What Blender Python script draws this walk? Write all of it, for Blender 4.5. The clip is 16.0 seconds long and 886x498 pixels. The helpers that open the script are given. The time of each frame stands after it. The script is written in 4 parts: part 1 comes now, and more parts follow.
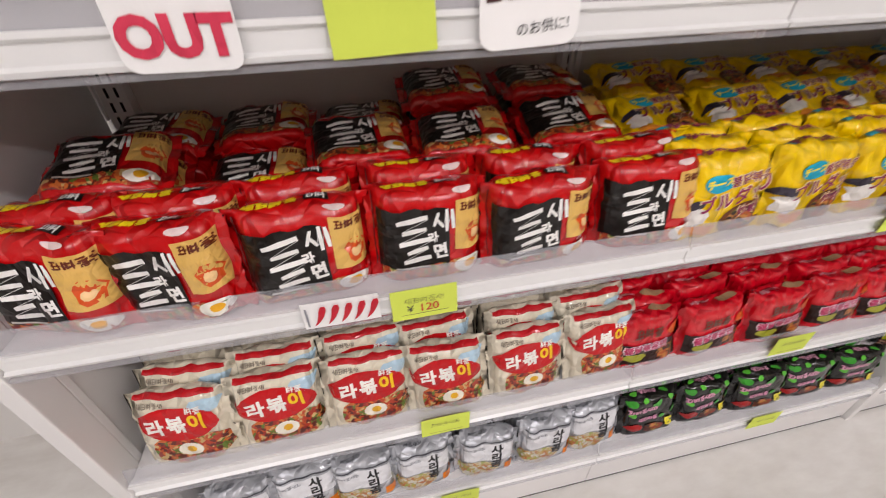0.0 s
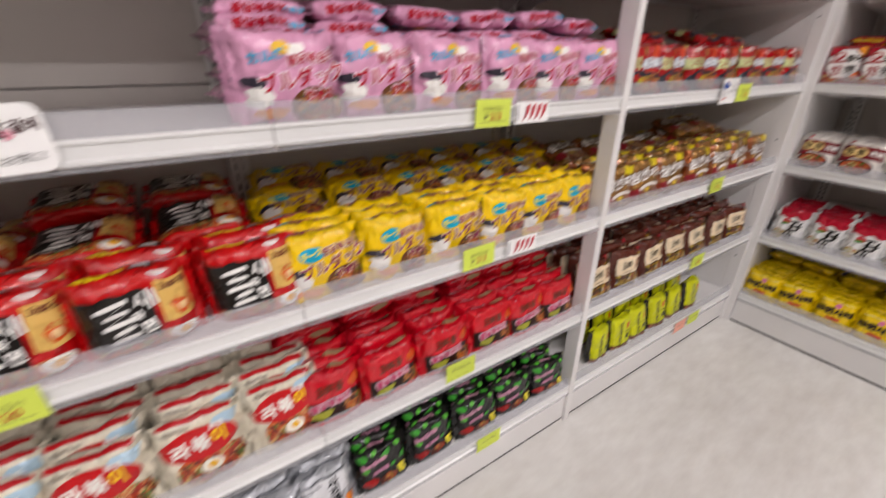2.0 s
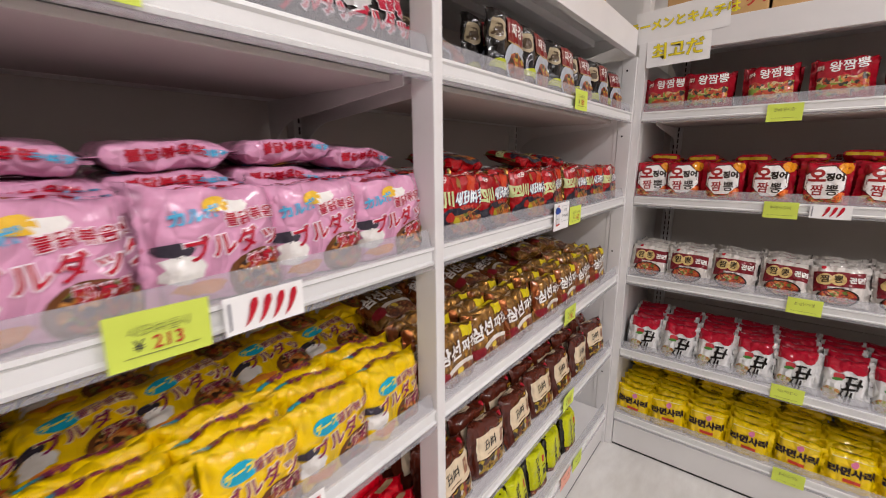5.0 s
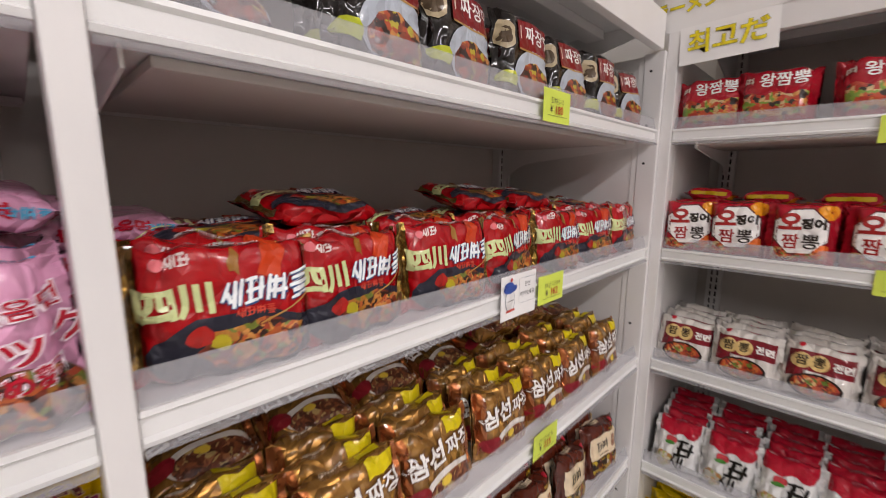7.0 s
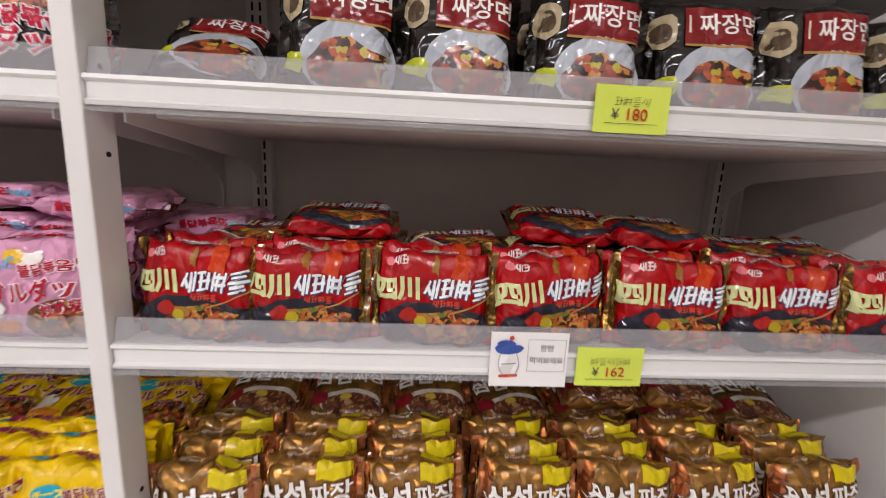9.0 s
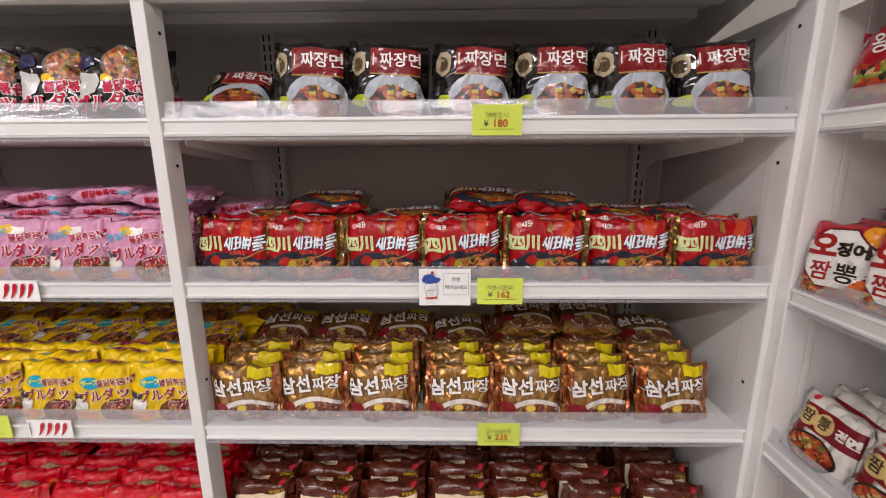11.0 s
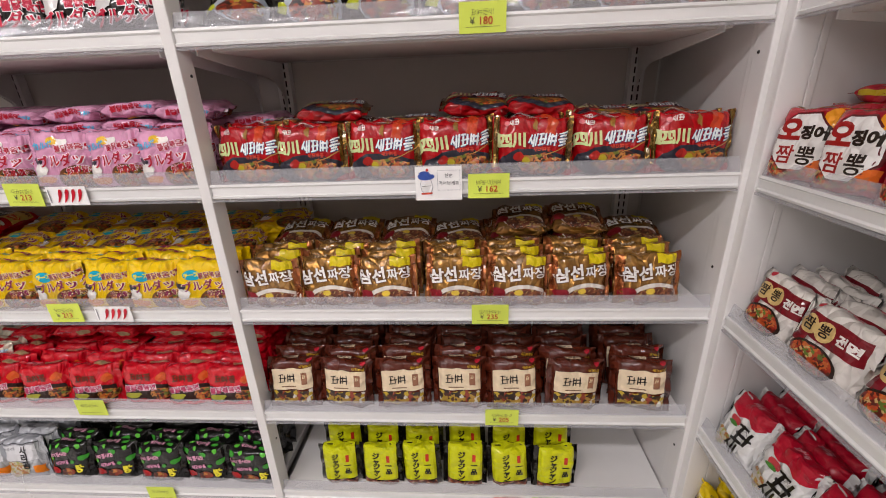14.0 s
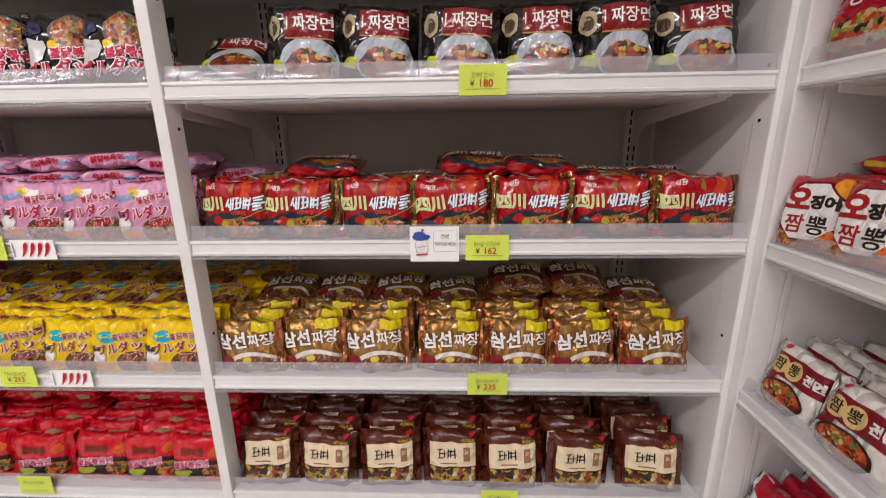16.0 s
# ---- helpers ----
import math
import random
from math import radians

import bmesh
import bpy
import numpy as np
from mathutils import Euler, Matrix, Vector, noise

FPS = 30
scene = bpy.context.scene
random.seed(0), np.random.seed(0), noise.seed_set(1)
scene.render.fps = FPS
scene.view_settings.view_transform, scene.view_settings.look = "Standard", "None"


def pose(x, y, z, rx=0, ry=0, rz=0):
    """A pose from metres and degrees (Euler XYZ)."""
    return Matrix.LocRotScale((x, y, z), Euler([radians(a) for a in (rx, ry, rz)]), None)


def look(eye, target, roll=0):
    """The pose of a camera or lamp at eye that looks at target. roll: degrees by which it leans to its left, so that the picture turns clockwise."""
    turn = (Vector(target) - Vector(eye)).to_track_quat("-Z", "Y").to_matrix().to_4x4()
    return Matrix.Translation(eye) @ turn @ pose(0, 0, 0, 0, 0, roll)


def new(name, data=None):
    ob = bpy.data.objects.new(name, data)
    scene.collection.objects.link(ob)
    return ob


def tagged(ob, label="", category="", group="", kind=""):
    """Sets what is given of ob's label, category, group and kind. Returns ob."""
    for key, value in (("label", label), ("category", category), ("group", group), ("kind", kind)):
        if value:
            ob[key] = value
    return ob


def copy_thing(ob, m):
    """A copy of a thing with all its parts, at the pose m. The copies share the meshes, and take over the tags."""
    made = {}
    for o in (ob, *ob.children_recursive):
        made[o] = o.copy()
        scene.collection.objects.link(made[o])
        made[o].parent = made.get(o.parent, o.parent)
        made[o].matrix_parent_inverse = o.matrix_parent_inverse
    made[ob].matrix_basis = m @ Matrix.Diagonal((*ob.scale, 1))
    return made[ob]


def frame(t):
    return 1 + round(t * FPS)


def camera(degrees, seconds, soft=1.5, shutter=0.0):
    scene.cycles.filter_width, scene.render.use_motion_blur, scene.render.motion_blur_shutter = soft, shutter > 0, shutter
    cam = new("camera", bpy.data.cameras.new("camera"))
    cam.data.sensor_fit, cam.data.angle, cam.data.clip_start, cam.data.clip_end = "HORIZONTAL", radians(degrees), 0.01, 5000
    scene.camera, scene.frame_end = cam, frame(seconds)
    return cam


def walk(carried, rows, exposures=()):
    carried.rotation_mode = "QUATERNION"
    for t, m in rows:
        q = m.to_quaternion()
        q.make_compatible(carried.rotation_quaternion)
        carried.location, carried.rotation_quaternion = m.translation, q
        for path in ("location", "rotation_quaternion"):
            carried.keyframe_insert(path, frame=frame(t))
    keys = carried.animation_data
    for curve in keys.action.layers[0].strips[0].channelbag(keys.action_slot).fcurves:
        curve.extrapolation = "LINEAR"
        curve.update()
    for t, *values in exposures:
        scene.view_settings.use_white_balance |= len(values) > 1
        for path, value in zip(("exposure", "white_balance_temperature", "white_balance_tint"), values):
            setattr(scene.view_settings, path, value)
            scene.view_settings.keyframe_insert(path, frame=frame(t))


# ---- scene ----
cam = camera(94.5, 16.0, soft=1.0, shutter=0.5)
PATH = [
    (0, (-1.332, -0.398, 1.18), (-1.011, 1.157, -0.036), -1.2),
    (0.5, (-1.3, -0.47, 1.201), (-0.951, 1.135, 0.06), -0.8),
    (1, (-1.288, -0.586, 1.197), (-0.929, 1.012, 0.049), -2.0),
    (1.5, (-1.193, -0.655, 1.192), (-0.559, 0.88, 0.078), -1.5),
    (2, (-1.011, -0.661, 1.225), (-0.004, 0.837, 0.363), 0.4),
    (2.5, (-0.937, -0.676, 1.256), (0.285, 0.788, 0.653), 0.1),
    (3, (-0.927, -0.692, 1.28), (0.381, 0.749, 0.819), -0.3),
    (3.5, (-0.909, -0.679, 1.281), (0.43, 0.739, 0.836), -0.8),
    (4, (-0.857, -0.639, 1.278), (0.516, 0.738, 0.813), -0.8),
    (4.5, (-0.727, -0.534, 1.285), (0.753, 0.737, 0.844), -0.4),
    (4.7, (-0.665, -0.493, 1.283), (0.861, 0.725, 0.848), -0.5),
    (7, (-0.044, -0.385, 1.314), (1.364, 0.995, 0.98), 0.2),
    (7.5, (0.063, -0.359, 1.308), (1.253, 1.234, 1.092), 1.5),
    (8, (0.207, -0.385, 1.343), (0.941, 1.456, 1.074), 2.7),
    (8.5, (0.329, -0.425, 1.351), (0.653, 1.527, 1.059), 3.2),
    (9, (0.379, -0.499, 1.354), (0.494, 1.466, 0.997), 2.6),
    (11.3, (0.549, -0.82, 1.364), (0.501, 1.133, 0.935), -0.4),
    (11.5, (0.554, -0.841, 1.358), (0.496, 1.108, 0.913), -0.5),
    (12, (0.576, -0.869, 1.338), (0.486, 1.065, 0.837), -0.9),
    (12.5, (0.579, -0.889, 1.322), (0.467, 1.025, 0.752), -1.3),
    (13, (0.582, -0.895, 1.312), (0.456, 0.997, 0.676), -1.7),
    (13.5, (0.592, -0.892, 1.306), (0.461, 0.98, 0.614), -2.0),
    (14, (0.591, -0.896, 1.306), (0.463, 0.97, 0.596), -2.2),
    (14.5, (0.583, -0.891, 1.312), (0.463, 0.982, 0.621), -2.1),
    (15, (0.571, -0.878, 1.316), (0.461, 1.014, 0.676), -1.8),
    (15.5, (0.568, -0.857, 1.32), (0.47, 1.057, 0.749), -1.4),
    (16, (0.576, -0.832, 1.328), (0.5, 1.101, 0.821), -0.8),
]
walk(cam, [(t, look(eye, target, roll)) for t, eye, target, roll in PATH])

# ---- world, lamps ----
world = bpy.data.worlds.new("world")
scene.world = world
world.use_nodes = True
world.node_tree.nodes["Background"].inputs[0].default_value = (0.9, 0.95, 1.0, 1)
world.node_tree.nodes["Background"].inputs[1].default_value = 0.05
LAMP_WATTS = 14.8
CEILING = 2.7


# ---- materials ----
def lin(h):
    out = []
    for i in (0, 2, 4):
        c = int(h[i:i + 2], 16) / 255
        out.append(c / 12.92 if c <= 0.04045 else ((c + 0.055) / 1.055) ** 2.4)
    return (*out, 1)


def base_material(name):
    m = bpy.data.materials.new(name)
    m.use_nodes = True
    nt = m.node_tree
    return m, nt, nt.nodes["Principled BSDF"]


def noise_node(nt, scale, detail=3.0, rough=0.5, stretch=None):
    co = nt.nodes.new("ShaderNodeTexCoord")
    n = nt.nodes.new("ShaderNodeTexNoise")
    n.inputs["Scale"].default_value, n.inputs["Detail"].default_value, n.inputs["Roughness"].default_value = scale, detail, rough
    src = co.outputs["Object"]
    if stretch:
        mp = nt.nodes.new("ShaderNodeMapping")
        mp.inputs["Scale"].default_value = stretch
        nt.links.new(src, mp.inputs[0])
        src = mp.outputs[0]
    nt.links.new(src, n.inputs["Vector"])
    return n


def vary(nt, b, colour, amount, node, island=False):
    """Base colour that wanders by amount round colour with the noise, and a little from object to object."""
    ramp = nt.nodes.new("ShaderNodeMapRange")
    ramp.inputs[1].default_value, ramp.inputs[2].default_value = 0.3, 0.7
    ramp.inputs[3].default_value, ramp.inputs[4].default_value = 1 - amount, 1 + amount
    nt.links.new(node.outputs[0], ramp.inputs[0])
    info = nt.nodes.new("ShaderNodeObjectInfo")
    r2 = nt.nodes.new("ShaderNodeMapRange")
    r2.inputs[3].default_value, r2.inputs[4].default_value = 0.95, 1.05
    nt.links.new(info.outputs["Random"], r2.inputs[0])
    mul = nt.nodes.new("ShaderNodeMath")
    mul.operation = "MULTIPLY"
    nt.links.new(ramp.outputs[0], mul.inputs[0]), nt.links.new(r2.outputs[0], mul.inputs[1])
    hsv = nt.nodes.new("ShaderNodeHueSaturation")
    hsv.inputs["Color"].default_value = colour
    nt.links.new(mul.outputs[0], hsv.inputs["Value"])
    nt.links.new(hsv.outputs[0], b.inputs["Base Color"])


def bump(nt, b, nodes, strength, distance):
    last = None
    for n, s in zip(nodes, strength):
        bp = nt.nodes.new("ShaderNodeBump")
        bp.inputs["Strength"].default_value, bp.inputs["Distance"].default_value = s, distance
        nt.links.new(n.outputs[0], bp.inputs["Height"])
        if last:
            nt.links.new(last.outputs[0], bp.inputs["Normal"])
        last = bp
    nt.links.new(last.outputs[0], b.inputs["Normal"])


MATS = {}


def facets(nt, scale):
    """Flat facets with sharp folds between them, as in stretched and crinkled film."""
    warp = noise_node(nt, 16, 2.0)
    co = nt.nodes.new("ShaderNodeTexCoord")
    add = nt.nodes.new("ShaderNodeVectorMath")
    add.operation = "MULTIPLY_ADD"
    add.inputs[1].default_value = (0.03, 0.03, 0.03)
    nt.links.new(warp.outputs["Color"], add.inputs[0]), nt.links.new(co.outputs["Object"], add.inputs[2])
    turn = nt.nodes.new("ShaderNodeMapping")
    turn.inputs["Scale"].default_value, turn.inputs["Rotation"].default_value = (1.0, 1.0, 0.55), (0, 0.5, 0)
    nt.links.new(add.outputs[0], turn.inputs[0])
    cells = nt.nodes.new("ShaderNodeTexVoronoi")
    cells.feature = "DISTANCE_TO_EDGE"
    cells.inputs["Scale"].default_value = scale
    nt.links.new(turn.outputs[0], cells.inputs["Vector"])
    return cells


def film(h, rough=0.22, metal=0.0):
    """Printed wrapper film: glossy, crinkled."""
    key = ("film", h, rough, metal)
    if key not in MATS:
        m, nt, b = base_material("film")
        crinkle = noise_node(nt, 22, 2.0, 0.5, (1.0, 1.0, 1.7))
        fine = facets(nt, 34)
        vary(nt, b, lin(h), 0.07, crinkle)
        b.inputs["Roughness"].default_value, b.inputs["Metallic"].default_value = rough, metal
        b.inputs["Coat Weight"].default_value, b.inputs["Coat Roughness"].default_value = 1.0, 0.05
        b.inputs["Specular IOR Level"].default_value = 0.15
        bump(nt, b, (crinkle, fine), (0.45, 0.85), 0.02)
        MATS[key] = m
    return MATS[key]


def ink(h, rough=0.35):
    key = ("ink", h, rough)
    if key not in MATS:
        m, nt, b = base_material("ink")
        vary(nt, b, lin(h), 0.05, noise_node(nt, 60))
        b.inputs["Roughness"].default_value = rough
        b.inputs["Coat Weight"].default_value, b.inputs["Coat Roughness"].default_value = 0.5, 0.07
        b.inputs["Specular IOR Level"].default_value = 0.15
        crease = facets(nt, 34)
        bump(nt, b, (noise_node(nt, 22, 2.0, 0.5, (1.0, 1.0, 1.7)), crease), (0.4, 0.5), 0.02)
        MATS[key] = m
    return MATS[key]


def food(*hues, scale=150):
    """Printed picture of a dish: small patches of several colours."""
    key = ("food", hues, scale)
    if key not in MATS:
        m, nt, b = base_material("food_print")
        co = nt.nodes.new("ShaderNodeTexCoord")
        warp = noise_node(nt, 70, 3)
        add = nt.nodes.new("ShaderNodeVectorMath")
        add.operation = "MULTIPLY_ADD"
        add.inputs[1].default_value = (0.022, 0.022, 0.022)
        nt.links.new(warp.outputs["Color"], add.inputs[0]), nt.links.new(co.outputs["Object"], add.inputs[2])
        cells = nt.nodes.new("ShaderNodeTexVoronoi")
        cells.inputs["Scale"].default_value = scale
        nt.links.new(add.outputs[0], cells.inputs["Vector"])
        spread = nt.nodes.new("ShaderNodeSeparateColor")
        nt.links.new(cells.outputs["Color"], spread.inputs[0])
        ramp = nt.nodes.new("ShaderNodeValToRGB")
        ramp.color_ramp.interpolation = "CONSTANT"
        els = ramp.color_ramp.elements
        while len(els) < len(hues):
            els.new(0.5)
        for i, h in enumerate(hues):
            els[i].position, els[i].color = i / len(hues), lin(h)
        nt.links.new(spread.outputs[0], ramp.inputs[0])
        dark = nt.nodes.new("ShaderNodeMix")
        dark.data_type, dark.blend_type = "RGBA", "MULTIPLY"
        dark.inputs["Factor"].default_value = 0.6
        fine = noise_node(nt, 150, 3)
        nt.links.new(ramp.outputs[0], dark.inputs["A"]), nt.links.new(fine.outputs[0], dark.inputs["B"])
        nt.links.new(dark.outputs["Result"], b.inputs["Base Color"])
        b.inputs["Roughness"].default_value, b.inputs["Coat Weight"].default_value = 0.35, 0.3
        MATS[key] = m
    return MATS[key]


def painted(name, h, rough, amount=0.03, scale=6, fine=220, relief=0.05):
    m, nt, b = base_material(name)
    vary(nt, b, lin(h), amount, noise_node(nt, scale, 4))
    b.inputs["Roughness"].default_value = rough
    bump(nt, b, (noise_node(nt, fine, 2),), (relief,), 0.002)
    return m


WHITE = painted("white_enamel", "E6E4E2", 0.32)
# White enamel taken down to grey: the underside's shade is in the colour.
SHADED_PAN = painted("panel_enamel", "C2BDB8", 0.5, 0.03, 3)
EDGE = painted("ticket_rail_plastic", "E8E8E6", 0.25, 0.02)
DARK = painted("dark_gap", "2A2826", 0.7)
SLOT = painted("slot_black", "151413", 0.8)
PAPER_LIME = painted("lime_paper", "D6E65A", 0.75, 0.04, 12)
PAPER_PINK = painted("salmon_paper", "F2B09A", 0.75, 0.04, 12)
PAPER_WHITE = painted("white_paper", "F4F3F1", 0.6, 0.02, 12)
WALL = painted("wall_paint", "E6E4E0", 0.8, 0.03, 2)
# Grey for unseen walls, in place of stocked shelves: less bounce, fewer milky reflections.
DIMMING_WALL = painted("far_wall_paint", "88817A", 0.7, 0.06, 2)
BACK = painted("back_panel_enamel", "D2CCC6", 0.55, 0.03, 3)
CEIL = painted("ceiling_board", "ECEBE8", 0.9, 0.02, 3)
CARD = painted("cardboard", "CDA66E", 0.8, 0.08, 9, 160, 0.15)
TAPE = painted("packing_tape", "B98A4E", 0.3, 0.05)


def clear_plastic():
    m = bpy.data.materials.new("clear_plastic")
    m.use_nodes = True
    nt = m.node_tree
    b = nt.nodes["Principled BSDF"]
    b.inputs["Base Color"].default_value = (0.6, 0.6, 0.62, 1)
    b.inputs["Roughness"].default_value = 0.07
    bump(nt, b, (noise_node(nt, 5, 2, 0.5, (1, 1, 6)),), (0.15,), 0.01)
    tr = nt.nodes.new("ShaderNodeBsdfTransparent")
    tr.inputs[0].default_value = (0.95, 0.95, 0.96, 1)
    mix = nt.nodes.new("ShaderNodeMixShader")
    mix.inputs[0].default_value = 0.28
    nt.links.new(tr.outputs[0], mix.inputs[1]), nt.links.new(b.outputs[0], mix.inputs[2])
    nt.links.new(mix.outputs[0], nt.nodes["Material Output"].inputs[0])
    return m


CLEAR = clear_plastic()


def floor_material():
    m, nt, b = base_material("marbled_vinyl_floor")
    big, mid = noise_node(nt, 1.6, 4, 0.55, (1, 2.2, 1)), noise_node(nt, 9, 5, 0.6, (1, 2.5, 1))
    ramp = nt.nodes.new("ShaderNodeValToRGB")
    els = ramp.color_ramp.elements
    els[0].position, els[0].color = 0.3, lin("CCC8C1")
    els[1].position, els[1].color = 0.72, lin("EDECE8")
    mx = nt.nodes.new("ShaderNodeMix")
    mx.inputs["Factor"].default_value = 0.45
    nt.links.new(big.outputs[0], mx.inputs["A"]), nt.links.new(mid.outputs[0], mx.inputs["B"])
    nt.links.new(mx.outputs[0], ramp.inputs[0])
    nt.links.new(ramp.outputs[0], b.inputs["Base Color"])
    b.inputs["Roughness"].default_value = 0.38
    bump(nt, b, (noise_node(nt, 60, 2),), (0.04,), 0.003)
    return m


FLOOR = floor_material()


def glow(name, colour, strength):
    m, nt, b = base_material(name)
    b.inputs["Emission Color"].default_value, b.inputs["Emission Strength"].default_value = colour, strength
    return m


TUBE = glow("lamp_diffuser", (1, 0.97, 0.92, 1), 5.0)


# ---- mesh helpers ----
def box(bm, x0, x1, y0, y1, z0, z1, bevel=0.0):
    r = bmesh.ops.create_cube(bm, size=1)
    for v in r["verts"]:
        v.co = Vector(((x0 + x1) / 2 + v.co.x * (x1 - x0), (y0 + y1) / 2 + v.co.y * (y1 - y0), (z0 + z1) / 2 + v.co.z * (z1 - z0)))
    if bevel:
        es = list({e for v in r["verts"] for e in v.link_edges})
        bmesh.ops.bevel(bm, geom=es, offset=bevel, segments=2, affect="EDGES", profile=0.6)
    return bm


def boxed(*a, bevel=0.0):
    return box(bmesh.new(), *a, bevel=bevel)


def extruded(profile, axis, a, b):
    """A prism: the 2D profile (in the two other axes, in order) drawn out along axis from a to b."""
    bm = bmesh.new()
    def at(p, s):
        q = list(p)
        q.insert("xyz".index(axis), s)
        return bm.verts.new(q)
    lo, hi = [at(p, a) for p in profile], [at(p, b) for p in profile]
    n = len(profile)
    bm.faces.new(lo), bm.faces.new(hi[::-1])
    for i in range(n):
        bm.faces.new((lo[i], lo[(i + 1) % n], hi[(i + 1) % n], hi[i]))
    bmesh.ops.recalc_face_normals(bm, faces=bm.faces)
    return bm


def mesh_of(bm, name, material, smooth=False):
    me = bpy.data.meshes.new(name)
    bm.to_mesh(me)
    bm.free()
    me.materials.append(material)
    if smooth:
        me.polygons.foreach_set("use_smooth", [True] * len(me.polygons))
    return me


def part(name, bm, material, parent=None, label="", smooth=False):
    ob = new(name, mesh_of(bm, name, material, smooth))
    ob.parent = parent
    if label:
        ob["label"] = label
    return ob


def thing(name, label, category, group="", m=None, kind=""):
    ob = new(name)
    ob.empty_display_size = 0.02
    if m is not None:
        ob.matrix_basis = m
    return tagged(ob, label, category, group, kind)


def setting(name, bm, material, label):
    return tagged(part(name, bm, material), label, name.split("_")[0], kind="structure")


# ---- the room ----
X0, X1, Y0, Y1 = -4.2, 1.70, -3.2, 0.50
setting("floor", boxed(X0, X1, Y0, Y1, -0.05, 0), FLOOR, "pale grey marbled vinyl shop floor")
setting("wall_north", boxed(X0 - 0.1, X1 + 0.1, Y1, Y1 + 0.1, -0.05, CEILING), WALL, "off-white painted shop wall behind the shelving")
# South and west walls stay out of view; their grey holds back fill light.
setting("wall_south", boxed(X0 - 0.1, X1 + 0.1, Y0 - 0.1, Y0, -0.05, CEILING), DIMMING_WALL, "unseen wall across the aisle, grey to cut bounced light")
setting("wall_east", boxed(X1, X1 + 0.1, Y0, Y1, -0.05, CEILING), WALL, "off-white painted shop wall behind the shelving")
setting("wall_west", boxed(X0 - 0.1, X0, Y0, Y1, -0.05, CEILING), DIMMING_WALL, "unseen shop wall, grey to cut bounced light")
setting("ceiling", boxed(X0 - 0.1, X1 + 0.1, Y0 - 0.1, Y1 + 0.1, CEILING, CEILING + 0.08), CEIL, "white ceiling boards of the shop")


def ceiling_light(x, y, length):
    t = thing("ceiling_light", "long white fluorescent batten on the ceiling", "ceiling light", "battens on the ceiling", pose(x, y, CEILING))
    part("housing", boxed(-length / 2, length / 2, -0.07, 0.07, -0.035, -0.001, bevel=0.006), WHITE, t)
    part("diffuser", boxed(-length / 2 + 0.02, length / 2 - 0.02, -0.055, 0.055, -0.06, -0.036, bevel=0.008), TUBE, t, "glowing milky diffuser")
    la = bpy.data.lights.new("lamp", "AREA")
    la.shape, la.size, la.size_y, la.energy, la.color = "RECTANGLE", length - 0.05, 0.12, LAMP_WATTS, (1, 0.932, 0.972)
    lo = new("lamp", la)
    lo.parent, lo.location = t, (0, 0, -0.07)


for lx in (-2.45, -0.9, 0.65):
    for ly in (-1.6, -2.75):
        ceiling_light(lx, ly, 1.2)

# ---- shelving ----
LEVELS = (1.413, 1.095, 0.770, 0.442, 0.133)   # underside of each shelf's front edge
RISE = 0.034                                   # height of the shelf's front edge
DEPTH = 0.465
POST = 0.025


def rounded(profile, i, r, n=5):
    """The profile with its corner i rounded."""
    a, b, c = (Vector(profile[(i + k) % len(profile)]) for k in (-1, 0, 1))
    p, q = b + (a - b).normalized() * r, b + (c - b).normalized() * r
    arc = [tuple((1 - s) ** 2 * p + 2 * s * (1 - s) * b + s * s * q) for s in (k / n for k in range(n + 1))]
    return [tuple(v) for v in profile[:i]] + arc + [tuple(v) for v in profile[i + 1:]]


def shelf(m, width, level, lowest=False):
    """A steel shelf with its ticket rail, clear front strip and two side brackets; x from 0 to width, front edge at y=0."""
    t = thing("shelf", "white steel gondola shelf with clear plastic front strip" if not lowest else "white steel base shelf above its kick plate", "shelf", "shelves of the gondola", m)
    z = level
    part("deck", boxed(0.001, width - 0.001, 0.012, DEPTH - 0.012, z + 0.006, z + 0.029, bevel=0.002), WHITE, t)
    rail = [(0.012, z), (0.0, z + 0.001), (-0.002, z + 0.006), (0.003, z + 0.009), (0.003, z + 0.026), (-0.002, z + 0.029), (-0.001, z + RISE), (0.012, z + RISE)]
    part("ticket_rail", extruded(rail, "x", 0.001, width - 0.001), EDGE, t)
    strip = boxed(0.002, width - 0.002, 0.0015, 0.004, z + RISE - 0.004, z + RISE + 0.031, bevel=0.0008)
    for v in strip.verts:
        v.co.y += 0.26 * (v.co.z - z - RISE + 0.004)
    s = part("front_strip", strip, CLEAR, t, "clear plastic product stop")
    s.visible_shadow = False
    lip = part("lower_lip", boxed(0.002, width - 0.002, -0.004, 0.006, z - 0.006, z - 0.001, bevel=0.001), CLEAR, t)
    lip.visible_shadow = False
    if not lowest:
        # Pan darker than the deck, with the shade beneath the shelf painted in.
        part("under_pan", boxed(0.045, width - 0.045, 0.05, 0.375, z - 0.006, z + 0.005, bevel=0.003), SHADED_PAN, t)
        part("rear_hem", boxed(0.004, width - 0.004, DEPTH - 0.06, DEPTH - 0.02, z - 0.003, z + 0.0055, bevel=0.002), WHITE, t)
        prof = [(0.03, z + 0.0055), (0.03, z - 0.014), (0.375, z - 0.05), (DEPTH - 0.028, z - 0.092), (DEPTH - 0.024, z - 0.17), (DEPTH - 0.016, z - 0.17), (DEPTH - 0.016, z + 0.0055)]
        prof = rounded(prof, 3, 0.025)
        prof = rounded(prof, 2, 0.03)
        return t, prof
    return t, None


def bracket(t, x, prof):
    part("bracket", extruded(prof, "x", x - 0.0015, x + 0.0015), WHITE, t, "white pressed steel shelf bracket")


